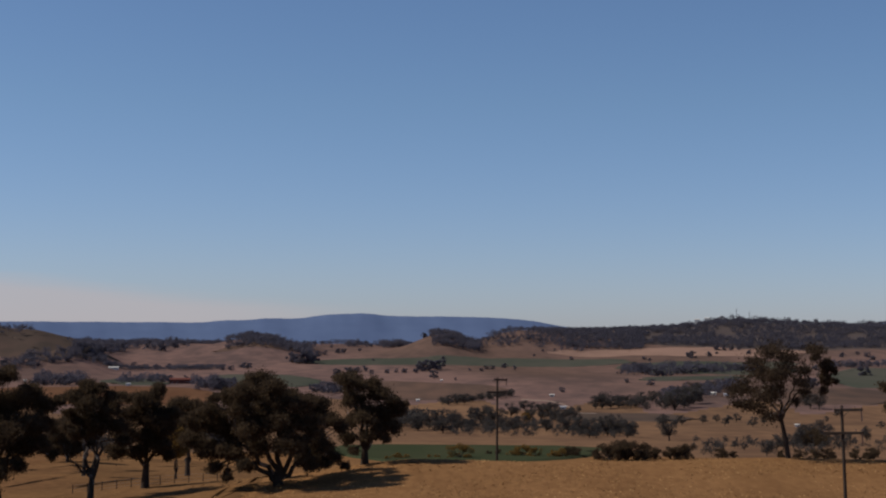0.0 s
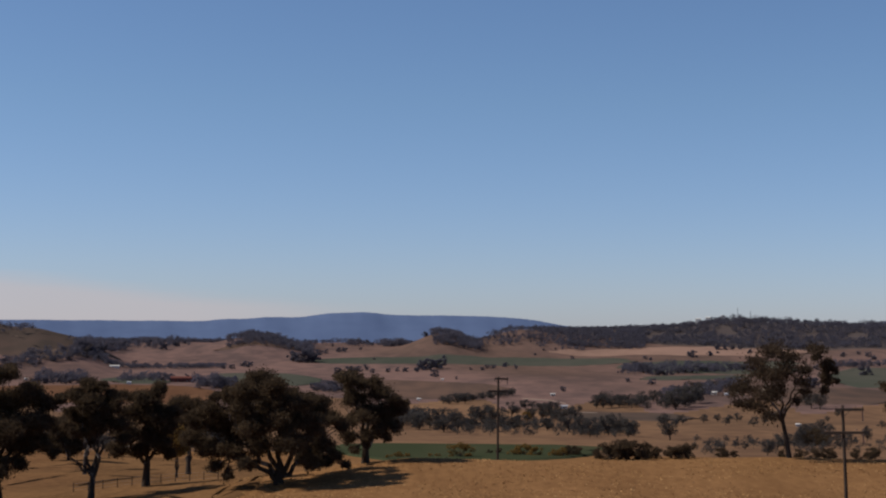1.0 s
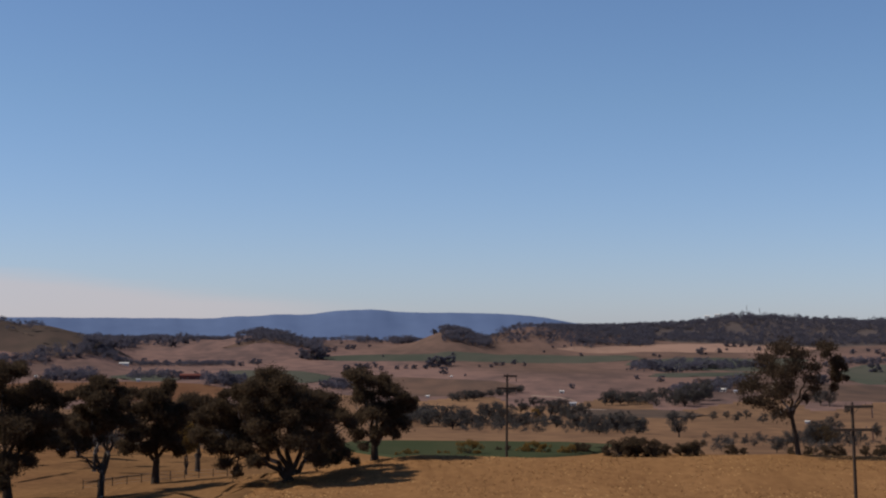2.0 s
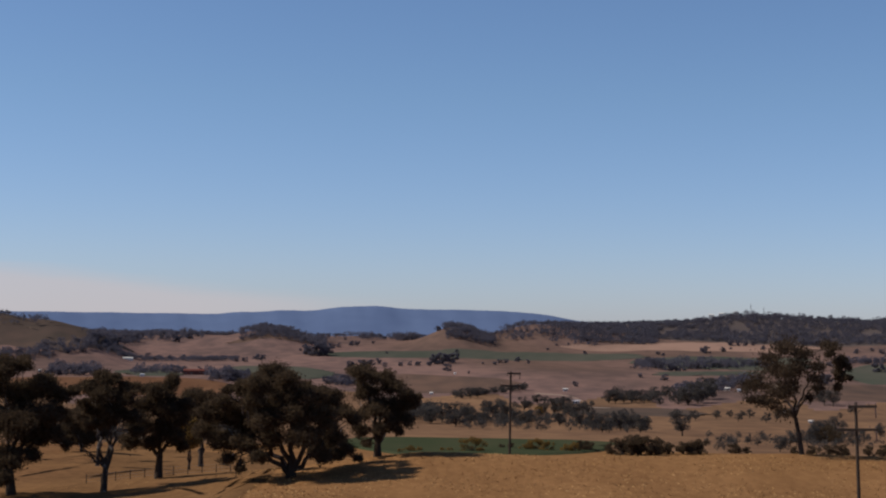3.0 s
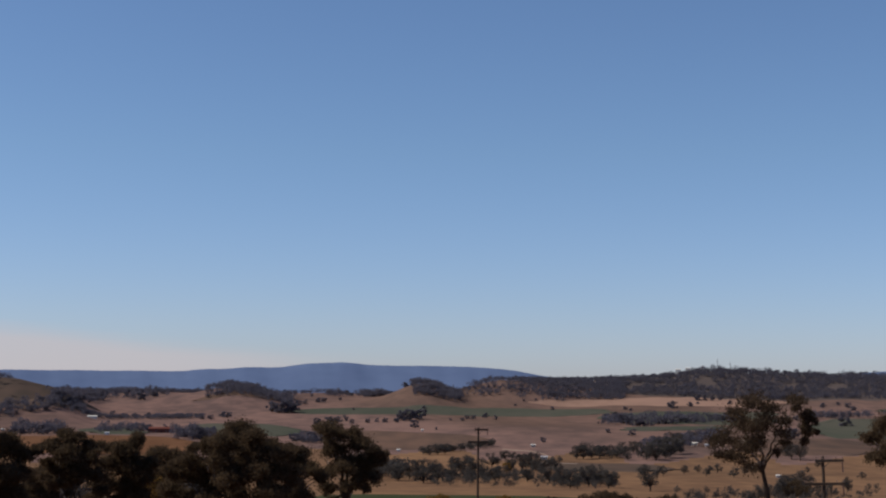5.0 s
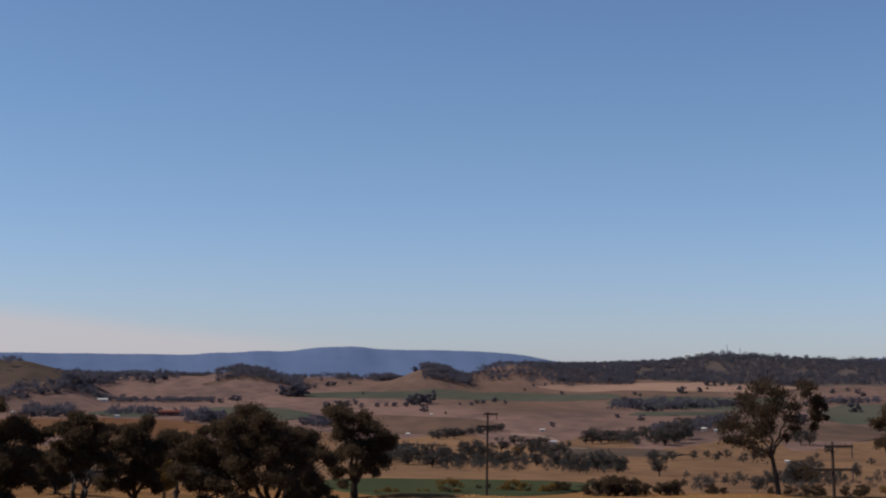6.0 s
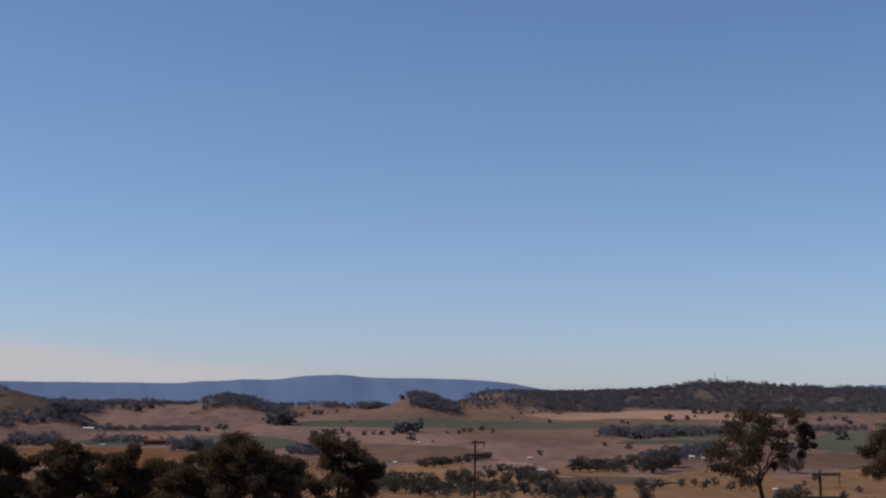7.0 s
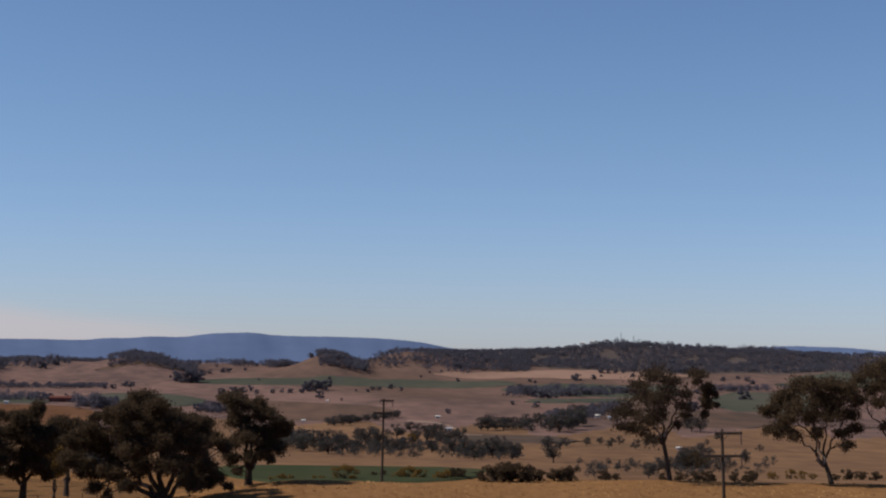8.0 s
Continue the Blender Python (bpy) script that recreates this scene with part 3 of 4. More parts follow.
gum_tree(-0.2496, 300.0, "dark rounded tree at the back of the paddock", 71, (0, 1.5), ((-3.2, 3.6, 1.9), (0.4, 3.0, 2.2), (3.4, 3.8, 1.9), (-1.6, 6.2, 2.2), (1.8, 6.4, 2.2), (0.0, 8.0, 1.6)), girth=0.3, per=300, leaf=0.2)
gum_tree(-0.0912, 190.0, "dark tree behind the large gum", 73, (0, 2.0), ((-1.3, 4.4, 1.5), (1.3, 5.0, 1.5), (-0.8, 7.4, 1.6), (1.0, 8.2, 1.5), (0.0, 10.0, 1.2), (0.2, 3.0, 1.3)), girth=0.28, per=300, leaf=0.16)


# ---- the valley's trees: a few kinds, each copied where one stands ----
def valley_tree(kind, seed, foliage, shape):
    """A tree one unit tall. shape: bare stem, width, number of clumps, leaf size."""
    stem, wide, clumps, leaf = shape
    g = np.random.RandomState(seed)
    limbs, blobs = [[((0, 0, -0.05), 0.035), ((0, 0, stem + 0.25), 0.02)]], []
    for k in range(clumps):
        a, q = g.uniform(0, 6.28), wide / 2 * 0.66 * math.sqrt(g.uniform(0, 1))
        z = stem + (1 - stem) * g.uniform(0.08, 0.84) * (1 - 0.35 * (q / (wide / 2)) ** 2)
        c = (q * math.cos(a), q * math.sin(a), z)
        rad = g.uniform(0.11, 0.2) if stem > 0.05 else g.uniform(0.13, 0.22)
        blobs.append((c, rad, rad * g.uniform(0.6, 0.9)))
        limbs.append([((0, 0, stem * 0.8), 0.016), (c, 0.006)])
    top = new(kind)
    v, f = tubes(limbs, 5)
    child("trunk", mesh_from("trunk", v, f, BARK, True), top)
    child("crown", quads_mesh("crown", leaves(g, blobs, 6500, leaf, 0.2, 0.1), foliage), top)
    return top


KINDS = {
    "round": [valley_tree("paddock_tree", 11 + k, MID_LEAF, (0.14, 1.45, 22, 0.028)) for k in range(4)],
    "open": [valley_tree("paddock_tree", 31 + k, MID_LEAF, (0.22, 1.2, 16, 0.026)) for k in range(3)],
    "bush": [valley_tree("bush", 51 + k, LEAF, (0.03, 1.7, 22, 0.032)) for k in range(3)],
    "gold": [valley_tree("bush", 61 + k, AUTUMN, (0.03, 1.9, 20, 0.032)) for k in range(2)],
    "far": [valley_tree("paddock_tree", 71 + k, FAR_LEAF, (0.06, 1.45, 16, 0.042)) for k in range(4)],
}
LABELS = {"round": ("grey-green gum tree standing in the valley", "tree"), "open": ("thin-crowned gum tree standing in dry pasture", "tree"), "bush": ("dark rounded bush growing beyond the hill crest", "bush"),
          "gold": ("yellow autumn bush beside the green crop", "bush"), "far": ("small dark tree standing in a far paddock", "tree")}
used = set()


def plant(kind, group, rows):
    """Trees of a kind at bearings (thousandths), distances and heights (metres)."""
    g = np.random.RandomState(len(rows) * 7 + len(group))
    for k, (b, d, tall) in enumerate(rows):
        stock = KINDS[kind][g.randint(len(KINDS[kind]))]
        m = Matrix.Translation(at(b / 1000, d, -0.02 * tall)) @ Matrix.Rotation(g.uniform(0, 6.28), 4, "Z") @ Matrix.Diagonal((tall * g.uniform(0.85, 1.2), tall * g.uniform(0.85, 1.2), tall, 1))
        if stock.name in used:
            ob = copy_thing(stock, m)
        else:
            ob, _ = stock, used.add(stock.name)
        ob.matrix_basis = m
        tagged(ob, *LABELS[kind], group=group)


plant("round", "gums along the creek", (
    (-14.9, 823, 9.5), (-7.3, 848, 13.1), (2.3, 795, 11.0), (11.9, 825, 12.1), (19.5, 849, 9.8), (29.1, 922, 14.2), (36.8, 876, 14.2), (46.3, 807, 10.3),
    (54.0, 839, 9.7), (61.6, 964, 10.4), (69.3, 1000, 13.1), (76.9, 981, 15.1), (82.6, 917, 12.7), (73.1, 812, 8.8), (88.3, 794, 10.4), (95.9, 759, 11.1),
    (102.3, 713, 9.4), (107.6, 778, 9.0), (114.8, 757, 11.1), (121.2, 777, 12.0), (128.0, 709, 10.4), (92.1, 1001, 10.8), (49.0, 1059, 11.4), (-18.8, 890, 10.3),
    (-11.1, 968, 9.7), (24.5, 1004, 10.1), (-32.2, 806, 9.3), (-26.4, 907, 10.5), (113.0, 869, 8.7), (32.9, 808, 8.1), (6.1, 941, 10.9), (-1.5, 987, 9.1),
))
plant("round", "gums along the road", (
    (6.1, 1229, 9.5), (11.9, 1242, 10.5), (16.9, 1255, 10.6), (22.2, 1304, 6.5), (28.4, 1336, 6.7), (33.8, 1355, 6.8), (40.7, 1380, 6.4), (47.6, 1395, 6.5),
    (57.9, 1168, 9.0), (62.8, 1189, 6.4), (106.6, 1217, 13.1), (111.2, 1220, 13.2), (116.8, 1232, 12.3), (122.1, 1243, 12.5), (128.2, 1269, 11.7), (133.8, 1255, 9.7),
    (138.7, 1300, 12.0), (145.2, 1321, 12.2), (153.7, 1235, 16.2), (160.1, 1220, 17.9), (166.5, 1250, 20.2), (172.4, 1297, 18.0), (163.9, 1392, 11.8), (177.0, 1423, 12.1),
    (183.7, 1469, 12.5), (191.1, 1521, 11.7), (197.8, 1554, 10.8), (205.2, 1577, 9.7), (158.3, 1439, 8.9), (171.0, 1440, 13.3), (150.8, 1293, 10.0), (141.3, 1216, 6.6),
))
plant("open", "scattered gums in the dry paddocks", (
    (156.2, 656, 13.1), (160.0, 914, 5.6), (164.8, 926, 7.1), (178.6, 962, 6.7), (193.4, 927, 7.9), (200.8, 996, 6.9), (187.9, 989, 6.1), (220.7, 453, 5.9),
    (227.3, 527, 5.7), (238.2, 573, 8.8), (246.9, 619, 9.5), (253.4, 639, 11.3), (261.3, 673, 8.8), (206.1, 519, 3.2), (199.5, 550, 3.0), (181.0, 553, 3.0),
    (259.3, 1015, 5.1), (249.4, 1221, 14.1), (255.1, 1208, 16.8), (245.8, 1254, 12.6), (283.7, 800, 4.3), (267.6, 563, 5.6), (242.7, 836, 5.2), (274.8, 652, 5.0),
    (211.8, 915, 7.1), (219.1, 969, 6.7), (152.5, 942, 7.3), (231.6, 545, 6.3),
))
plant("open", "scattered gums in the dry paddocks", (
    (255.1, 1806, 8.4), (266.3, 1122, 6.1), (284.9, 725, 7.9), (294.2, 927, 5.1),
))
plant("bush", "bushes beyond the crest", (
    (109.0, 418, 3.5), (115.8, 415, 6.1), (122.2, 416, 6.4), (128.7, 416, 6.7), (135.4, 416, 6.4), (141.4, 423, 4.9), (147.4, 423, 3.3), (157.2, 424, 4.2),
    (162.4, 424, 4.6), (168.3, 425, 4.9), (278.1, 443, 3.8), (287.0, 445, 3.8), (242.4, 436, 3.4), (251.4, 438, 3.7), (260.4, 440, 4.1), (191.3, 438, 3.4),
    (198.7, 439, 2.4), (231.6, 434, 3.0), (-85.5, 388, 3.9), (-91.2, 374, 3.2), (32.9, 436, 1.7), (40.6, 437, 2.4), (88.2, 429, 3.6), (93.9, 429, 3.6),
))
plant("bush", "bushes beyond the crest", (
    (288.6, 469, 3.3), (246.0, 600, 7.0), (252.5, 612, 7.6), (258.0, 606, 5.6), (350.4, 516, 4.0), (359.4, 525, 3.7), (368.3, 525, 3.7), (343.3, 501, 2.7),
))
plant("gold", "yellow bushes by the crop", (
    (13.8, 414, 4.8), (-30.2, 410, 2.4), (-23.7, 414, 1.8), (-7.3, 414, 1.6), (-1.5, 417, 1.6), (50.1, 428, 3.0), (57.7, 428, 4.0), (65.4, 425, 3.3),
    (76.8, 422, 2.9), (83.6, 422, 3.3), (59.7, 965, 7.4), (82.5, 428, 2.0), (-36.0, 402, 1.6),
))
plant("gold", "yellow bushes by the crop", (
    (314.3, 502, 3.5), (303.3, 486, 3.0), (321.6, 499, 3.1), (328.8, 505, 2.4),
))
plant("far", "paddock trees on the far slopes", (
    (20.7, 1915, 4.4), (28.4, 1902, 5.9), (31.9, 1953, 7.5), (36.1, 1956, 7.5), (44.5, 2026, 8.6), (51.4, 1947, 7.5), (84.2, 1444, 6.7), (121.5, 1864, 3.6),
    (123.8, 1864, 4.3), (127.6, 1577, 5.5), (144.1, 1547, 7.8), (-3.8, 1728, 10.7), (-12.3, 1906, 16.2), (-7.3, 1917, 17.7), (-1.5, 1941, 18.0), (-16.9, 1870, 7.2),
    (-23.8, 1873, 7.2), (-30.0, 1876, 6.5), (-36.1, 1866, 7.2), (-46.8, 1845, 7.1), (-51.4, 1905, 8.8), (-56.8, 1883, 9.4), (-62.9, 1847, 11.4), (-70.6, 1833, 9.9),
    (10.8, 1664, 3.8), (-45.7, 2114, 4.9), (90.5, 2265, 7.9),
))
plant("far", "paddock trees on the far slopes", (
    (171.6, 2288, 14.1), (183.2, 2325, 9.9), (189.2, 2498, 11.6), (193.6, 2508, 10.6), (198.1, 2516, 10.7), (203.2, 2536, 9.8), (209.8, 2386, 9.2), (215.7, 2492, 5.8),
    (244.2, 2572, 7.9), (270.4, 2356, 10.0), (280.4, 2451, 7.6), (286.4, 2399, 10.2), (284.4, 1872, 15.9), (289.1, 2274, 8.8), (139.8, 2264, 7.0), (143.5, 2214, 6.0),
    (250.3, 1578, 14.6), (188.4, 2376, 5.5), (64.9, 2321, 4.5), (70.6, 2405, 4.6), (79.0, 2433, 4.7), (2.3, 2171, 6.7), (132.2, 2083, 5.6),
))
plant("far", "hedgerow of dark trees", (
    (126.9, 2005, 9.3), (130.6, 1962, 11.3), (134.4, 1919, 13.3), (138.5, 1865, 14.4), (142.7, 1821, 13.3), (147.2, 1768, 12.3), (152.1, 1772, 10.9), (156.9, 1804, 10.4),
    (161.8, 1854, 10.0), (166.7, 1878, 11.6), (171.5, 1882, 12.3), (176.4, 1918, 11.8), (181.2, 1922, 11.1), (186.4, 1938, 11.2), (191.3, 1954, 10.5), (196.1, 1969, 10.6),
    (200.9, 1984, 10.7), (205.7, 1986, 10.7), (210.4, 1976, 10.7), (264.9, 2063, 9.5), (269.2, 2063, 10.3), (273.5, 2063, 9.5), (277.7, 2063, 9.5), (282.7, 2082, 8.8),
    (288.0, 2082, 8.8), (257.7, 2027, 9.4), (253.4, 1996, 9.2), (246.9, 1977, 9.1),
))
plant("far", "trees on the western flats", (
    (-285.5, 1778, 6.9), (-276.7, 1806, 7.0), (-269.5, 1801, 6.2), (-260.6, 1827, 8.5), (-249.8, 1851, 8.6), (-238.9, 1896, 10.2), (-233.5, 1959, 15.1), (-228.1, 2089, 14.5),
    (-222.7, 2257, 17.4), (-217.9, 2331, 19.8), (-212.8, 2426, 15.0), (-206.2, 2476, 9.5), (-198.1, 2416, 14.9), (-189.5, 2324, 16.1), (-180.3, 2400, 14.8), (-174.7, 2509, 9.7),
    (-242.6, 1953, 10.5), (-253.5, 1919, 5.9), (-207.9, 1991, 9.2), (-200.5, 1992, 7.7), (-193.1, 2004, 7.7), (-183.9, 2028, 7.0), (-172.7, 2030, 7.0), (-165.2, 2029, 6.3),
    (-157.7, 2038, 6.3), (-290.8, 1791, 9.7),
))
plant("far", "trees on the western flats", (
    (-271.1, 1553, 8.4), (-265.8, 1549, 9.6), (-260.4, 1545, 10.7), (-255.0, 1540, 11.9), (-249.6, 1551, 13.2), (-244.2, 1565, 12.1), (-239.5, 1607, 7.4), (-211.4, 1641, 7.6),
    (-204.1, 1656, 7.7), (-195.6, 1650, 10.2), (-189.3, 1625, 12.5), (-183.7, 1621, 10.0), (-172.6, 1683, 6.5), (-159.5, 1465, 11.3), (-153.9, 1452, 14.6), (-147.9, 1456, 14.6),
    (-142.6, 1478, 12.5), (-85.8, 1480, 10.3), (-80.0, 1465, 11.3), (-73.6, 1470, 12.5), (-65.9, 1475, 11.4), (-135.2, 2018, 9.3), (-131.4, 1990, 10.7), (-142.7, 1957, 8.3),
    (-148.3, 1961, 6.8), (-152.1, 2034, 6.3), (-123.7, 1522, 11.7), (-116.2, 1532, 10.6),
))
plant("far", "trees round the central knolls", (
    (-101.1, 2094, 19.4), (-96.5, 2071, 22.4), (-91.6, 2069, 23.9), (-87.4, 2111, 19.5), (-82.8, 2301, 10.6), (-79.0, 2319, 8.9), (-69.9, 2385, 11.0), (-66.0, 2414, 9.3),
    (-80.2, 2779, 8.5), (-90.5, 2772, 8.5), (-85.9, 2731, 8.5), (-93.6, 2746, 9.6), (-62.2, 2731, 10.5), (-58.4, 2707, 8.3), (-50.7, 2724, 11.6), (-47.6, 2690, 8.3),
    (-38.1, 2657, 14.3), (-33.4, 2599, 16.0), (-28.4, 2571, 15.9), (-23.8, 2642, 14.3), (-18.8, 2738, 9.5), (-20.0, 2723, 7.5), (-55.3, 2474, 6.7), (-74.5, 2531, 5.9),
    (-108.8, 2729, 10.6), (-104.2, 2764, 10.7), (-114.1, 2387, 9.2),
))
plant("far", "trees on the skyline", (
    (-10.8, 2432, 11.0), (-16.2, 2727, 6.4), (6.2, 2423, 7.5), (-6.2, 2404, 7.4), (123.7, 2740, 8.4), (130.1, 2757, 4.3), (33.1, 2535, 6.8), (41.9, 2523, 6.8),
    (46.5, 2514, 5.8), (29.2, 2527, 7.8), (36.9, 2533, 5.9), (50.4, 2520, 5.8),
))


# ---- woods on the ridges: past counting ----
def wood(name, label, b0, b1, d0, d1, count, tall, seed, clear=0.0, fade=0.0):
    g = np.random.RandomState(seed)
    quads = []
    for k in range(count):
        s = g.uniform()
        b = b0 + (b1 - b0) * s
        lo, hi = (d0, d1) if not isinstance(d0, tuple) else (d0[0] + (d0[1] - d0[0]) * s, d1[0] + (d1[1] - d1[0]) * s)
        d = g.uniform(lo, hi)
        if fade and s < fade and g.uniform() > (s / fade) ** 1.5:
            continue
        if clear and noise.noise((b * 60, d / 120, seed)) < clear:
            continue
        p = at(b, d)
        h = tall * g.uniform(0.5, 1.45)
        blobs = [((p.x + g.normal(0, 0.22 * h), p.y + g.normal(0, 0.2 * h), p.z + h * g.uniform(0.35, 0.8)), 0.3 * h * g.uniform(0.7, 1.2), 0.24 * h) for _ in range(4)]
        blobs.append(((p.x, p.y, p.z + 0.2 * h), 0.12 * h, 0.25 * h))
        quads.append(leaves(g, blobs, 420 / h / h, 0.08 * h, 0.1, 0.1))
    # woods farther off take the leaf colour with more haze in it
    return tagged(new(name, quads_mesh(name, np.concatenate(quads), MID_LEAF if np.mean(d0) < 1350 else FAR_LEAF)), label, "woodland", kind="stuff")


wood("ridge_woodland", "low dark scrub on the brown end of the ridge", 0.04, 0.14, 2490, 2790, 3000, 6.5, 1, -0.3, fade=0.6)
wood("ridge_woodland", "dark scrubby eucalypt woodland covering the ridge", 0.12, 0.34, 2570, 2890, 4600, 7, 31, -0.4)
wood("ridge_woodland", "dark trees standing along the top of the ridge", 0.13, 0.31, 2835, 2890, 190, 10.5, 32, 0.0)
wood("ridge_woodland", "dark scrubby eucalypt woodland covering the low end of the ridge", 0.33, 0.62, 2580, 2890, 3600, 7, 33, -0.6)
wood("knoll_woodland", "dark trees covering a rocky knoll", -0.006, 0.028, 2300, 2480, 330, 8.5, 2, -0.12)
wood("knoll_woodland", "dark trees scattered over a brown knoll", 0.03, 0.1, 2440, 2660, 420, 8, 3, -0.1)
wood("knoll_woodland", "dark trees covering a low knoll", -0.146, -0.088, 2290, 2470, 270, 9.5, 4, 0.0)
wood("flat_woodland", "dark belt of trees along the western flats", -0.262, -0.145, 2620, 2860, 900, 8, 5, -0.45)
wood("flat_woodland", "scattered dark trees along the far rim of the plain", -0.145, 0.02, 2640, 2840, 210, 7, 36, 0.0)
wood("flat_woodland", "dark belt of trees along the western flats", -0.42, -0.27, 1750, 1800, 100, 8, 6, -0.1)
wood("knoll_woodland", "clump of dark trees on the far rim", -0.040, -0.024, 2540, 2640, 46, 12, 41)
wood("knoll_woodland", "clump of dark trees on the far rim", -0.064, -0.050, 2600, 2680, 16, 12, 42)
wood("slope_woodland", "open woodland on the eastern slope", 0.335, 0.56, 2330, 2660, 900, 8, 7, -0.1, fade=0.3)
wood("tree_belt", "dark belt of trees up a western gully", -0.2482, -0.2154, (1857, 2261), (1920, 2501), 110, 11, 11, -0.35)
wood("tree_belt", "dark belt of trees up a western gully", -0.2165, -0.1710, (2283, 2373), (2517, 2800), 110, 10, 12, -0.35)
wood("tree_belt", "low dark hedge across the western flats", -0.3173, -0.2246, (1709, 1901), (1744, 1984), 150, 9, 13, -0.35)
wood("tree_belt", "low dark hedge across the western flats", -0.2246, -0.1466, (1915, 1980), (1950, 2029), 260, 5.5, 14, -0.6)
wood("tree_belt", "dark clump of trees on the flats", -0.2722, -0.2384, (1541, 1522), (1646, 1673), 60, 10, 15, -0.35)
wood("tree_belt", "dark clump of trees round the farm buildings", -0.2165, -0.1840, (1555, 1561), (1662, 1660), 36, 9, 16, -0.35)
wood("tree_belt", "dark clump of trees round the farm buildings", -0.1654, -0.1409, (1427, 1436), (1500, 1525), 45, 10, 17, -0.35)
wood("tree_belt", "dark wooded knoll", -0.1372, -0.1088, (2306, 2431), (2353, 2700), 70, 9, 18, -0.35)
wood("tree_belt", "dark hedgerow below the ridge", 0.1239, 0.2125, (1786, 1931), (2007, 2052), 150, 9, 19, -0.35)
wood("tree_belt", "dark wood on the rise by the farmhouse", 0.1511, 0.2069, (1227, 1509), (1393, 1588), 110, 9, 20, -0.35)
wood("tree_belt", "row of gums above the creek", 0.1038, 0.1406, (1205, 1240), (1302, 1321), 40, 8, 21, -0.35)
wood("tree_belt", "thin dark row of trees", 0.0015, 0.0503, (1228, 1386), (1275, 1409), 60, 6, 22, -0.35)
wood("tree_belt", "dark creek-side thicket", -0.0553, -0.0092, (816, 823), (979, 968), 60, 9, 23, -0.35)
wood("tree_belt", "dark scrub on the far slope", 0.2579, 0.3318, (2016, 2020), (2090, 2115), 80, 9, 24, -0.35)
wood("tree_belt", "dark trees along the far slope", -0.0859, -0.0553, (1429, 1459), (1501, 1518), 40, 8, 25, -0.35)
wood("tree_belt", "scattered scrub along the creek", -0.0015, 0.1323, (775, 686), (951, 871), 230, 4.5, 26, -0.35)
wood("tree_belt", "low scrub beyond the crest", 0.1698, 0.3040, (435, 467), (611, 751), 70, 3.5, 27, -0.35)
wood("tree_belt", "dark thicket at the back of the paddock", -0.2733, -0.2209, (352, 365), (466, 481), 34, 6, 34, -0.35)
wood("tree_belt", "dark thicket at the back of the paddock", -0.1914, -0.1353, (382, 414), (496, 495), 40, 6, 35, -0.35)
wood("tree_belt", "dark scrubby hillside", -0.3345, -0.2715, (1887, 2025), (1930, 2225), 120, 6, 28, -0.35)


# ---- power poles ----
def power_pole(bearing, far, tall, lean, arms, label, turn=0.0):
    """A timber pole with crossarms. arms: (height, from, to, drops): reach to each side, and whether a fuse hangs at the end."""
    top = new("power_pole")
    p = at(bearing, far)
    top.matrix_world = Matrix.Translation(p) @ Matrix.Rotation(-bearing + turn, 4, "Z") @ Matrix.Rotation(lean, 4, "Y")
    bm = bmesh.new()
    rod(bm, (0, 0, -0.8), (0, 0, tall), 0.145, 0.105, 14)
    bmesh.ops.create_cone(bm, cap_ends=True, segments=14, radius1=0.105, radius2=0.04, depth=0.1, matrix=Matrix.Translation((0, 0, tall + 0.05)))
    part("pole", bm, TIMBER, top)
    for z, a, b, drop in arms:
        bm = bmesh.new()
        box(bm, (b - a, 0.14, 0.2), ((a + b) / 2, -0.17, z), bevel=0.012)
        arm = part("crossarm", bm, TIMBER, top)
        for s in (-1, 1):
            bm = bmesh.new()
            rod(bm, (0, -0.2, z - 0.55), (s * 0.55, -0.24, z - 0.04), 0.022, sides=6)
            part("brace", bm, DULL_IRON, top)
        for x in (a + 0.08, a + 0.55, b - 0.55, b - 0.08):
            bm = bmesh.new()
            rod(bm, (x, -0.17, z + 0.06), (x, -0.17, z + 0.16), 0.014, sides=6)
            for k in range(3):
                rod(bm, (x, -0.17, z + 0.14 + 0.045 * k), (x, -0.17, z + 0.175 + 0.045 * k), 0.06 - 0.008 * k, 0.035, 10)
            part("insulator", bm, PORCELAIN, arm)
        if drop:
            bm = bmesh.new()
            rod(bm, (b - 0.12, -0.24, z - 0.06), (b - 0.1, -0.26, z - drop), 0.05, 0.06, 8)
            rod(bm, (b - 0.12, -0.24, z - 0.3), (b - 0.12, -0.17, z - 0.3), 0.02, sides=6)
            part("fuse_holder", bm, PORCELAIN, arm, "hanging drop-out fuse")
    return tagged(top, label, "power pole")


power_pole(0.0392, 160, 9.35, radians(0.4), ((9.2, -0.4, 1.1, 0.6), (7.85, -1.1, 1.1, 0.6)), "weathered timber power pole with two crossarms beyond the crest")
power_pole(0.2715, 112, 8.25, radians(-1.6), ((8.0, -0.55, 1.5, 0.85), (6.3, -1.4, 1.5, 0.85)), "leaning timber power pole with hanging fuses on the near slope")


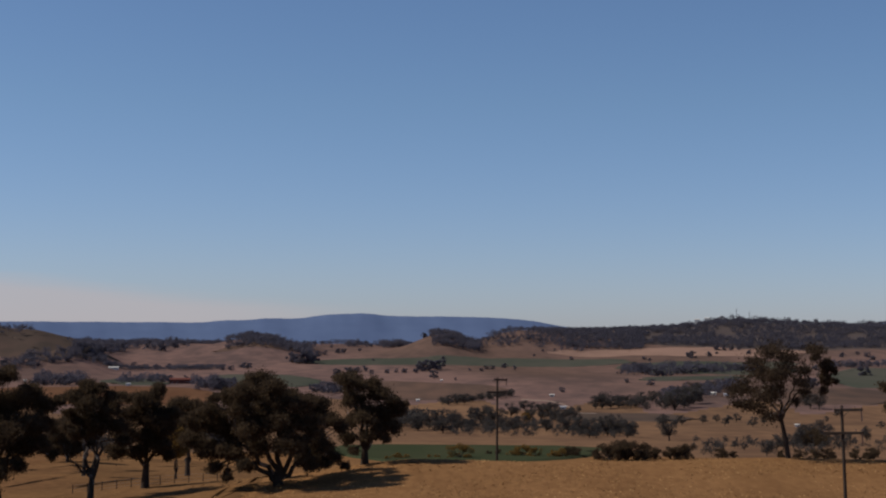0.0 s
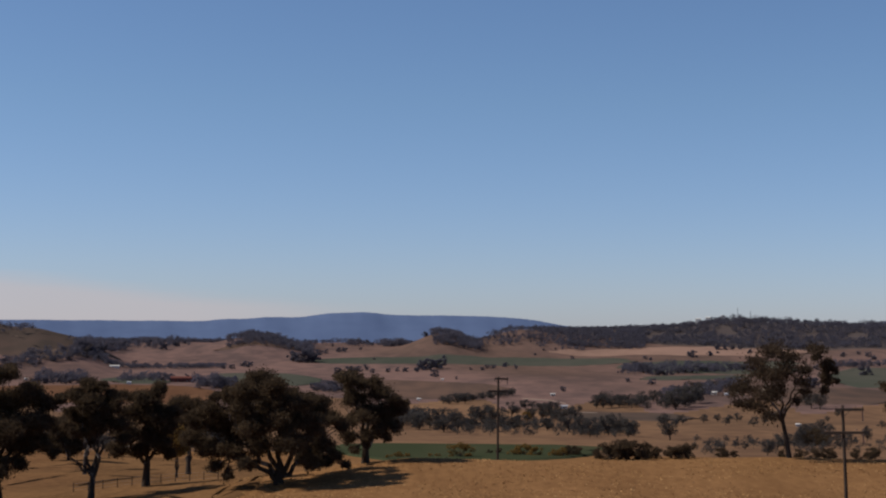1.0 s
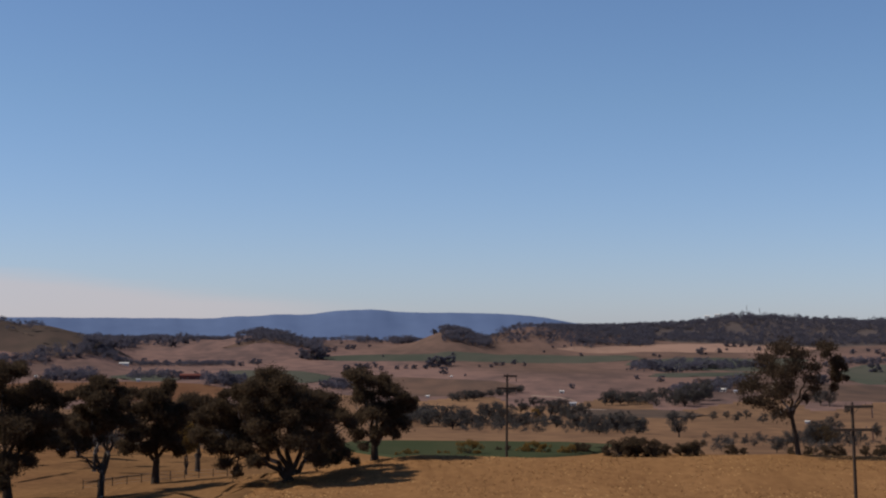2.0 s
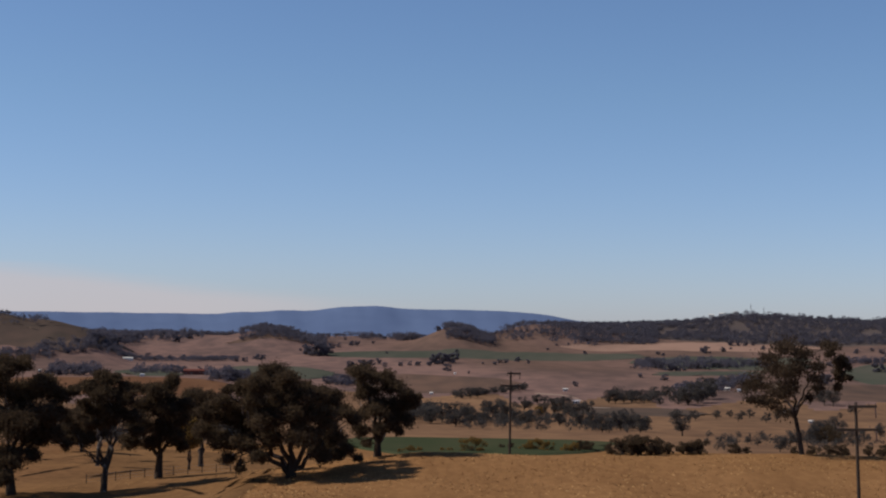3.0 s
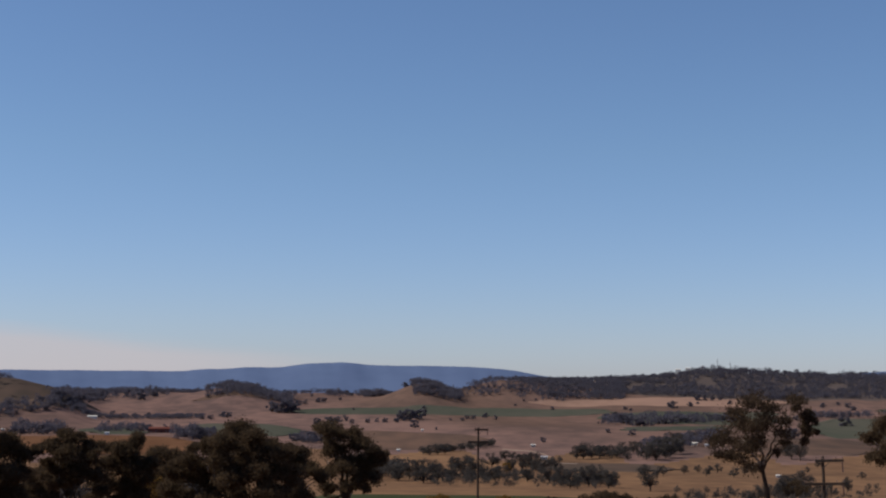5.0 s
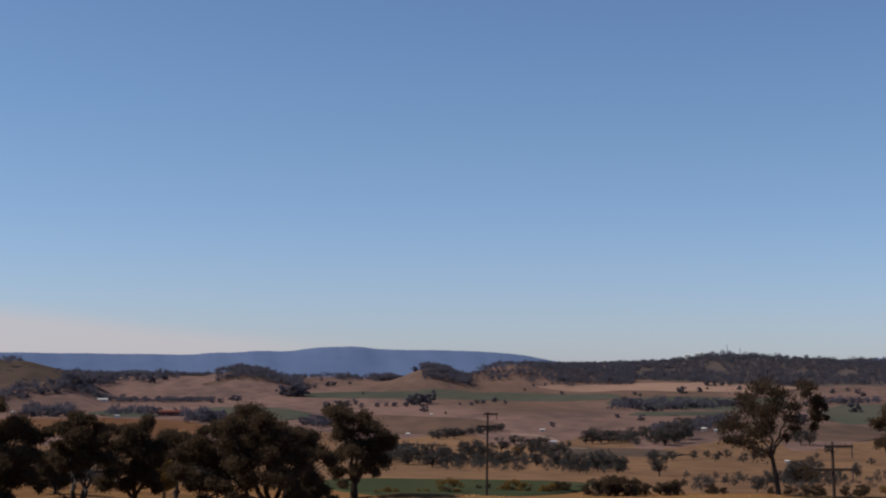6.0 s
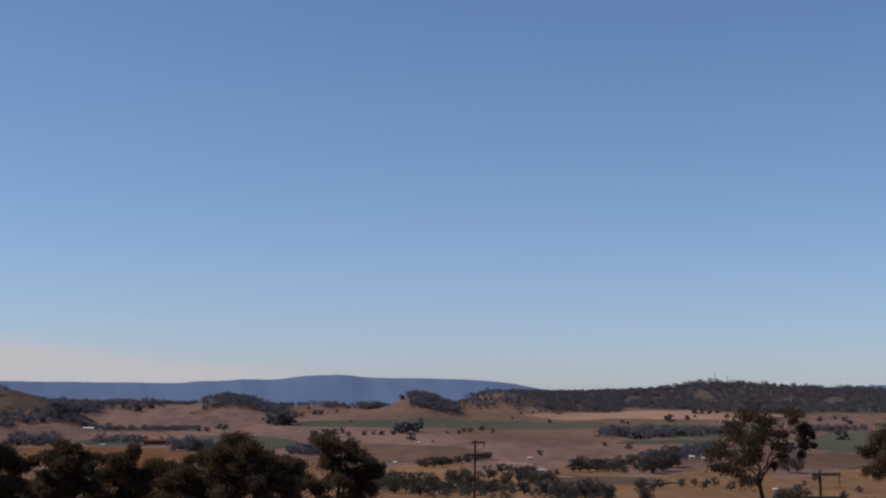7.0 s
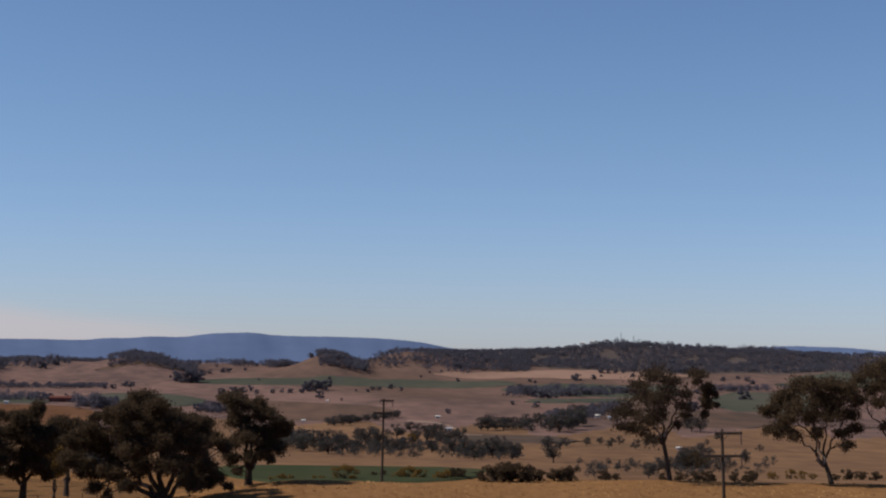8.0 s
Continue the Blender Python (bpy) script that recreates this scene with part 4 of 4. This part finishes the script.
# ---- farm buildings ----
def building(name, bearing, far, size, wall, roof, label, turn=0.0, windows=0, eave=0.35, category="house"):
    """A gabled building: walls, two roof sheets, windows and a door on the long side."""
    wide, deep, tall = size
    top = new(name)
    top.matrix_world = Matrix.Translation(at(bearing, far)) @ Matrix.Rotation(-bearing + turn, 4, "Z")
    rise = deep * 0.2
    bm = bmesh.new()
    ring = [bm.verts.new(v) for v in ((-wide / 2, -deep / 2, -1.5), (-wide / 2, deep / 2, -1.5), (-wide / 2, deep / 2, tall), (-wide / 2, 0, tall + rise), (-wide / 2, -deep / 2, tall))]
    bm.faces.new(ring)
    got = bmesh.ops.extrude_face_region(bm, geom=bm.faces[:])
    bmesh.ops.translate(bm, verts=[v for v in got["geom"] if isinstance(v, bmesh.types.BMVert)], vec=(wide, 0, 0))
    bmesh.ops.recalc_face_normals(bm, faces=bm.faces[:])
    part("wall", bm, wall, top)
    slope = math.atan2(rise, deep / 2)
    for s in (-1, 1):
        bm = bmesh.new()
        long = math.hypot(rise, deep / 2) + eave
        box(bm, (wide + 2 * eave, long, 0.08), (0, s * (deep / 4 + eave / 2 * math.cos(slope)), tall + rise / 2 - eave / 2 * math.sin(slope) + 0.06), Matrix.Rotation(-s * slope, 4, "X"))
        part("roof", bm, roof, top)
    for k in range(windows):
        x = -wide / 2 + wide * (k + 0.5) / windows
        bm = bmesh.new()
        if k == windows // 2:
            box(bm, (0.95, 0.08, 2.05), (x, -deep / 2 - 0.02, 1.02))
            part("door", bm, TIMBER, top)
        else:
            box(bm, (1.3, 0.1, 1.1), (x, -deep / 2 - 0.02, 1.55))
            w = part("window", bm, WHITE, top)
            bm = bmesh.new()
            box(bm, (1.14, 0.03, 0.94), (x, -deep / 2 - 0.075, 1.55))
            part("pane", bm, GLASS_DARK, w)
    return tagged(top, label, category)


# ---- wire fence below the near trees ----
fence = new("fence")
fence.matrix_world = Matrix.Translation(at(-0.19, 165))
turned = fence.matrix_world.inverted()
tops = []
for k in range(12):
    p = turned @ at(-0.246 + 0.0095 * k, 160 + 0.9 * k)
    bm = bmesh.new()
    rod(bm, p - Vector((0, 0, 0.3)), p + Vector((0, 0, 1.15)), 0.055, 0.045, 8)
    part("post", bm, TIMBER, fence)
    tops.append(p)
for z in (0.35, 0.7, 1.05):
    bm = bmesh.new()
    for p, q in zip(tops, tops[1:]):
        rod(bm, p + Vector((0, 0.06, z)), q + Vector((0, 0.06, z)), 0.008, sides=4)
    part("wire", bm, STEEL, fence)
tagged(fence, "low timber post and wire fence across the paddock", "fence")

# ---- dry grass standing on the near slope ----
g = np.random.RandomState(5)
n = 45000
tb, td = g.uniform(-0.33, 0.46, n), g.uniform(78, 158, n)
foot = np.stack([td * np.sin(tb), td * np.cos(tb), height(tb, td) - 0.02 + np.where(tb < -0.1, 0.12, 0)], -1)
keep = np.array([noise.noise((x * 0.12, y * 0.12, 0.0)) > g.uniform(-0.5, 0.35) for x, y, _ in foot])
foot = foot[keep]
n = len(foot)
ang, tall = g.uniform(0, 3.14, n), g.uniform(0.02, 0.075, n)
across = np.stack([np.cos(ang), np.sin(ang), np.zeros(n)], -1) * g.uniform(0.05, 0.16, (n, 1))
tip = np.stack([g.normal(0, 0.08, n), g.normal(0, 0.08, n), tall], -1)
tagged(new("grass", quads_mesh("grass", np.stack([foot - across, foot + across, foot + tip + across * 0.5, foot + tip - across * 0.5], 1), TUFT)), "dry straw-coloured grass tufts on the near slope", "grass", kind="stuff")

building("farm_shed", -0.2207, 1900, (12.4, 5.6, 2.1), WHITE, WHITE, "long white farm shed on the western flats", category="shed")
building("farmhouse", -0.1755, 1560, (25.0, 8.0, 4.4), RUST_ROOF, RUST_ROOF, "red-roofed farm building among trees", windows=5)
building("farm_shed", -0.2110, 1500, (4.3, 3.1, 2.1), WHITE, GREY_ROOF, "small white shed beside the ploughed field", category="shed")
building("farm_shed", -0.1919, 1466, (5.6, 3.7, 2.1), GREY_ROOF, WHITE, "small pale shed beside the ploughed field", category="shed")
building("farm_shed", -0.2776, 1634, (3.1, 2.5, 1.8), WHITE, WHITE, "tiny white shed on the flats", category="shed")
building("cottage", 0.0845, 1195, (5.6, 3.7, 2.0), WHITE, GREY_ROOF, "white cottage at the bend of the farm road", windows=3)
building("cottage", 0.0770, 1388, (4.3, 3.1, 1.8), WHITE, WHITE, "small white cottage above the farm road", windows=3)
building("farmhouse", 0.1855, 1417, (6.8, 4.3, 2.1), WHITE, WHITE, "white farmhouse among dark trees", windows=4)
building("farm_shed", 0.1940, 1405, (3.7, 3.1, 1.7), WHITE, GREY_ROOF, "small white outbuilding beside the farmhouse", category="shed")
building("farm_shed", 0.2409, 932, (3.1, 1.9, 1.4), GREY_ROOF, WHITE, "low pale shelter in the paddock", category="shed")
building("farm_shed", -0.0150, 1312, (3.1, 2.5, 1.4), WHITE, WHITE, "tiny pale hut in the paddock", category="shed")
building("farm_shed", 0.0012, 1655, (2.5, 2.5, 1.4), WHITE, WHITE, "tiny white hut on the slope", category="shed")
building("house", 0.1755, 2836, (10.0, 7.0, 11.0), WHITE, WHITE, "white house on top of the wooded ridge", windows=4)
building("house", 0.1822, 2842, (10.0, 7.0, 11.0), WHITE, WHITE, "white house on top of the wooded ridge", windows=4)
building("house", 0.1922, 2846, (10.0, 7.0, 11.0), WHITE, GREY_ROOF, "pale house on top of the wooded ridge", windows=4)
building("house", 0.2507, 2614, (6.2, 4.3, 2.8), GREY_ROOF, WHITE, "pale house below the wooded ridge", windows=4)
def road(label, stations, wide):
    """A gravel road through stations (bearing, distance), following the ground."""
    line = []
    for k in range(len(stations) - 1):
        a, b, c, d = (np.array(stations[min(max(k + o, 0), len(stations) - 1)]) for o in (-1, 0, 1, 2))
        for t in np.linspace(0, 1, 12, endpoint=k == len(stations) - 2):
            line.append(0.5 * (2 * b + (c - a) * t + (2 * a - 5 * b + 4 * c - d) * t * t + (3 * b - a - 3 * c + d) * t ** 3))
    v = []
    for k, (b, d) in enumerate(line):
        for o in (-1, -0.8, 0.8, 1):
            v.append(at(b, d + o * wide / 2, -0.4 if abs(o) == 1 else 0.35))
    f = [(4 * k + j, 4 * k + j + 1, 4 * k + j + 5, 4 * k + j + 4) for k in range(len(line) - 1) for j in range(3)]
    return tagged(new("farm_road", mesh_from("farm_road", v, f, TRACK)), label, "road", kind="structure")


road("pale gravel farm road curving past a cottage", ((0.0560, 1350), (0.0636, 1338), (0.0770, 1318), (0.0857, 1270), (0.0910, 1200)), 5.0)
drape("farm_road", "pale gravel farm track along the creek", TRACK, 0.0780, 0.1080, (1125, 1122), (1131, 1128), lift=0.7, ragged=0, category="road")


def radio_mast(bearing, far, tall, label):
    """A lattice mast: three legs, rings of braces, and dishes near the top."""
    top = new("radio_mast")
    top.matrix_world = Matrix.Translation(at(bearing, far))
    feet = [(1.1 * math.cos(a), 1.1 * math.sin(a)) for a in (0.3, 2.394, 4.489)]
    for x, y in feet:
        bm = bmesh.new()
        rod(bm, (x, y, -1), (x * 0.25, y * 0.25, tall), 0.22, 0.14, 6)
        part("leg", bm, STEEL, top)
    for k in range(8):
        z, s = tall * (k + 0.5) / 8, 1 - 0.75 * (k + 0.5) / 8
        bm = bmesh.new()
        for (x0, y0), (x1, y1) in zip(feet, feet[1:] + feet[:1]):
            rod(bm, (x0 * s, y0 * s, z), (x1 * s * 0.95, y1 * s * 0.95, z + tall / 10), 0.09, sides=5)
        part("brace", bm, STEEL, top)
    bm = bmesh.new()
    rod(bm, (-1.0, -0.5, tall * 0.8), (-1.0, -0.9, tall * 0.8), 0.9, 0.8, 12)
    part("dish", bm, WHITE, top)
    return tagged(top, label, "mast")


radio_mast(0.2018, 2856, 26, "tall thin radio mast on the wooded ridge")
radio_mast(0.2103, 2858, 20, "short radio mast with dishes on the wooded ridge")
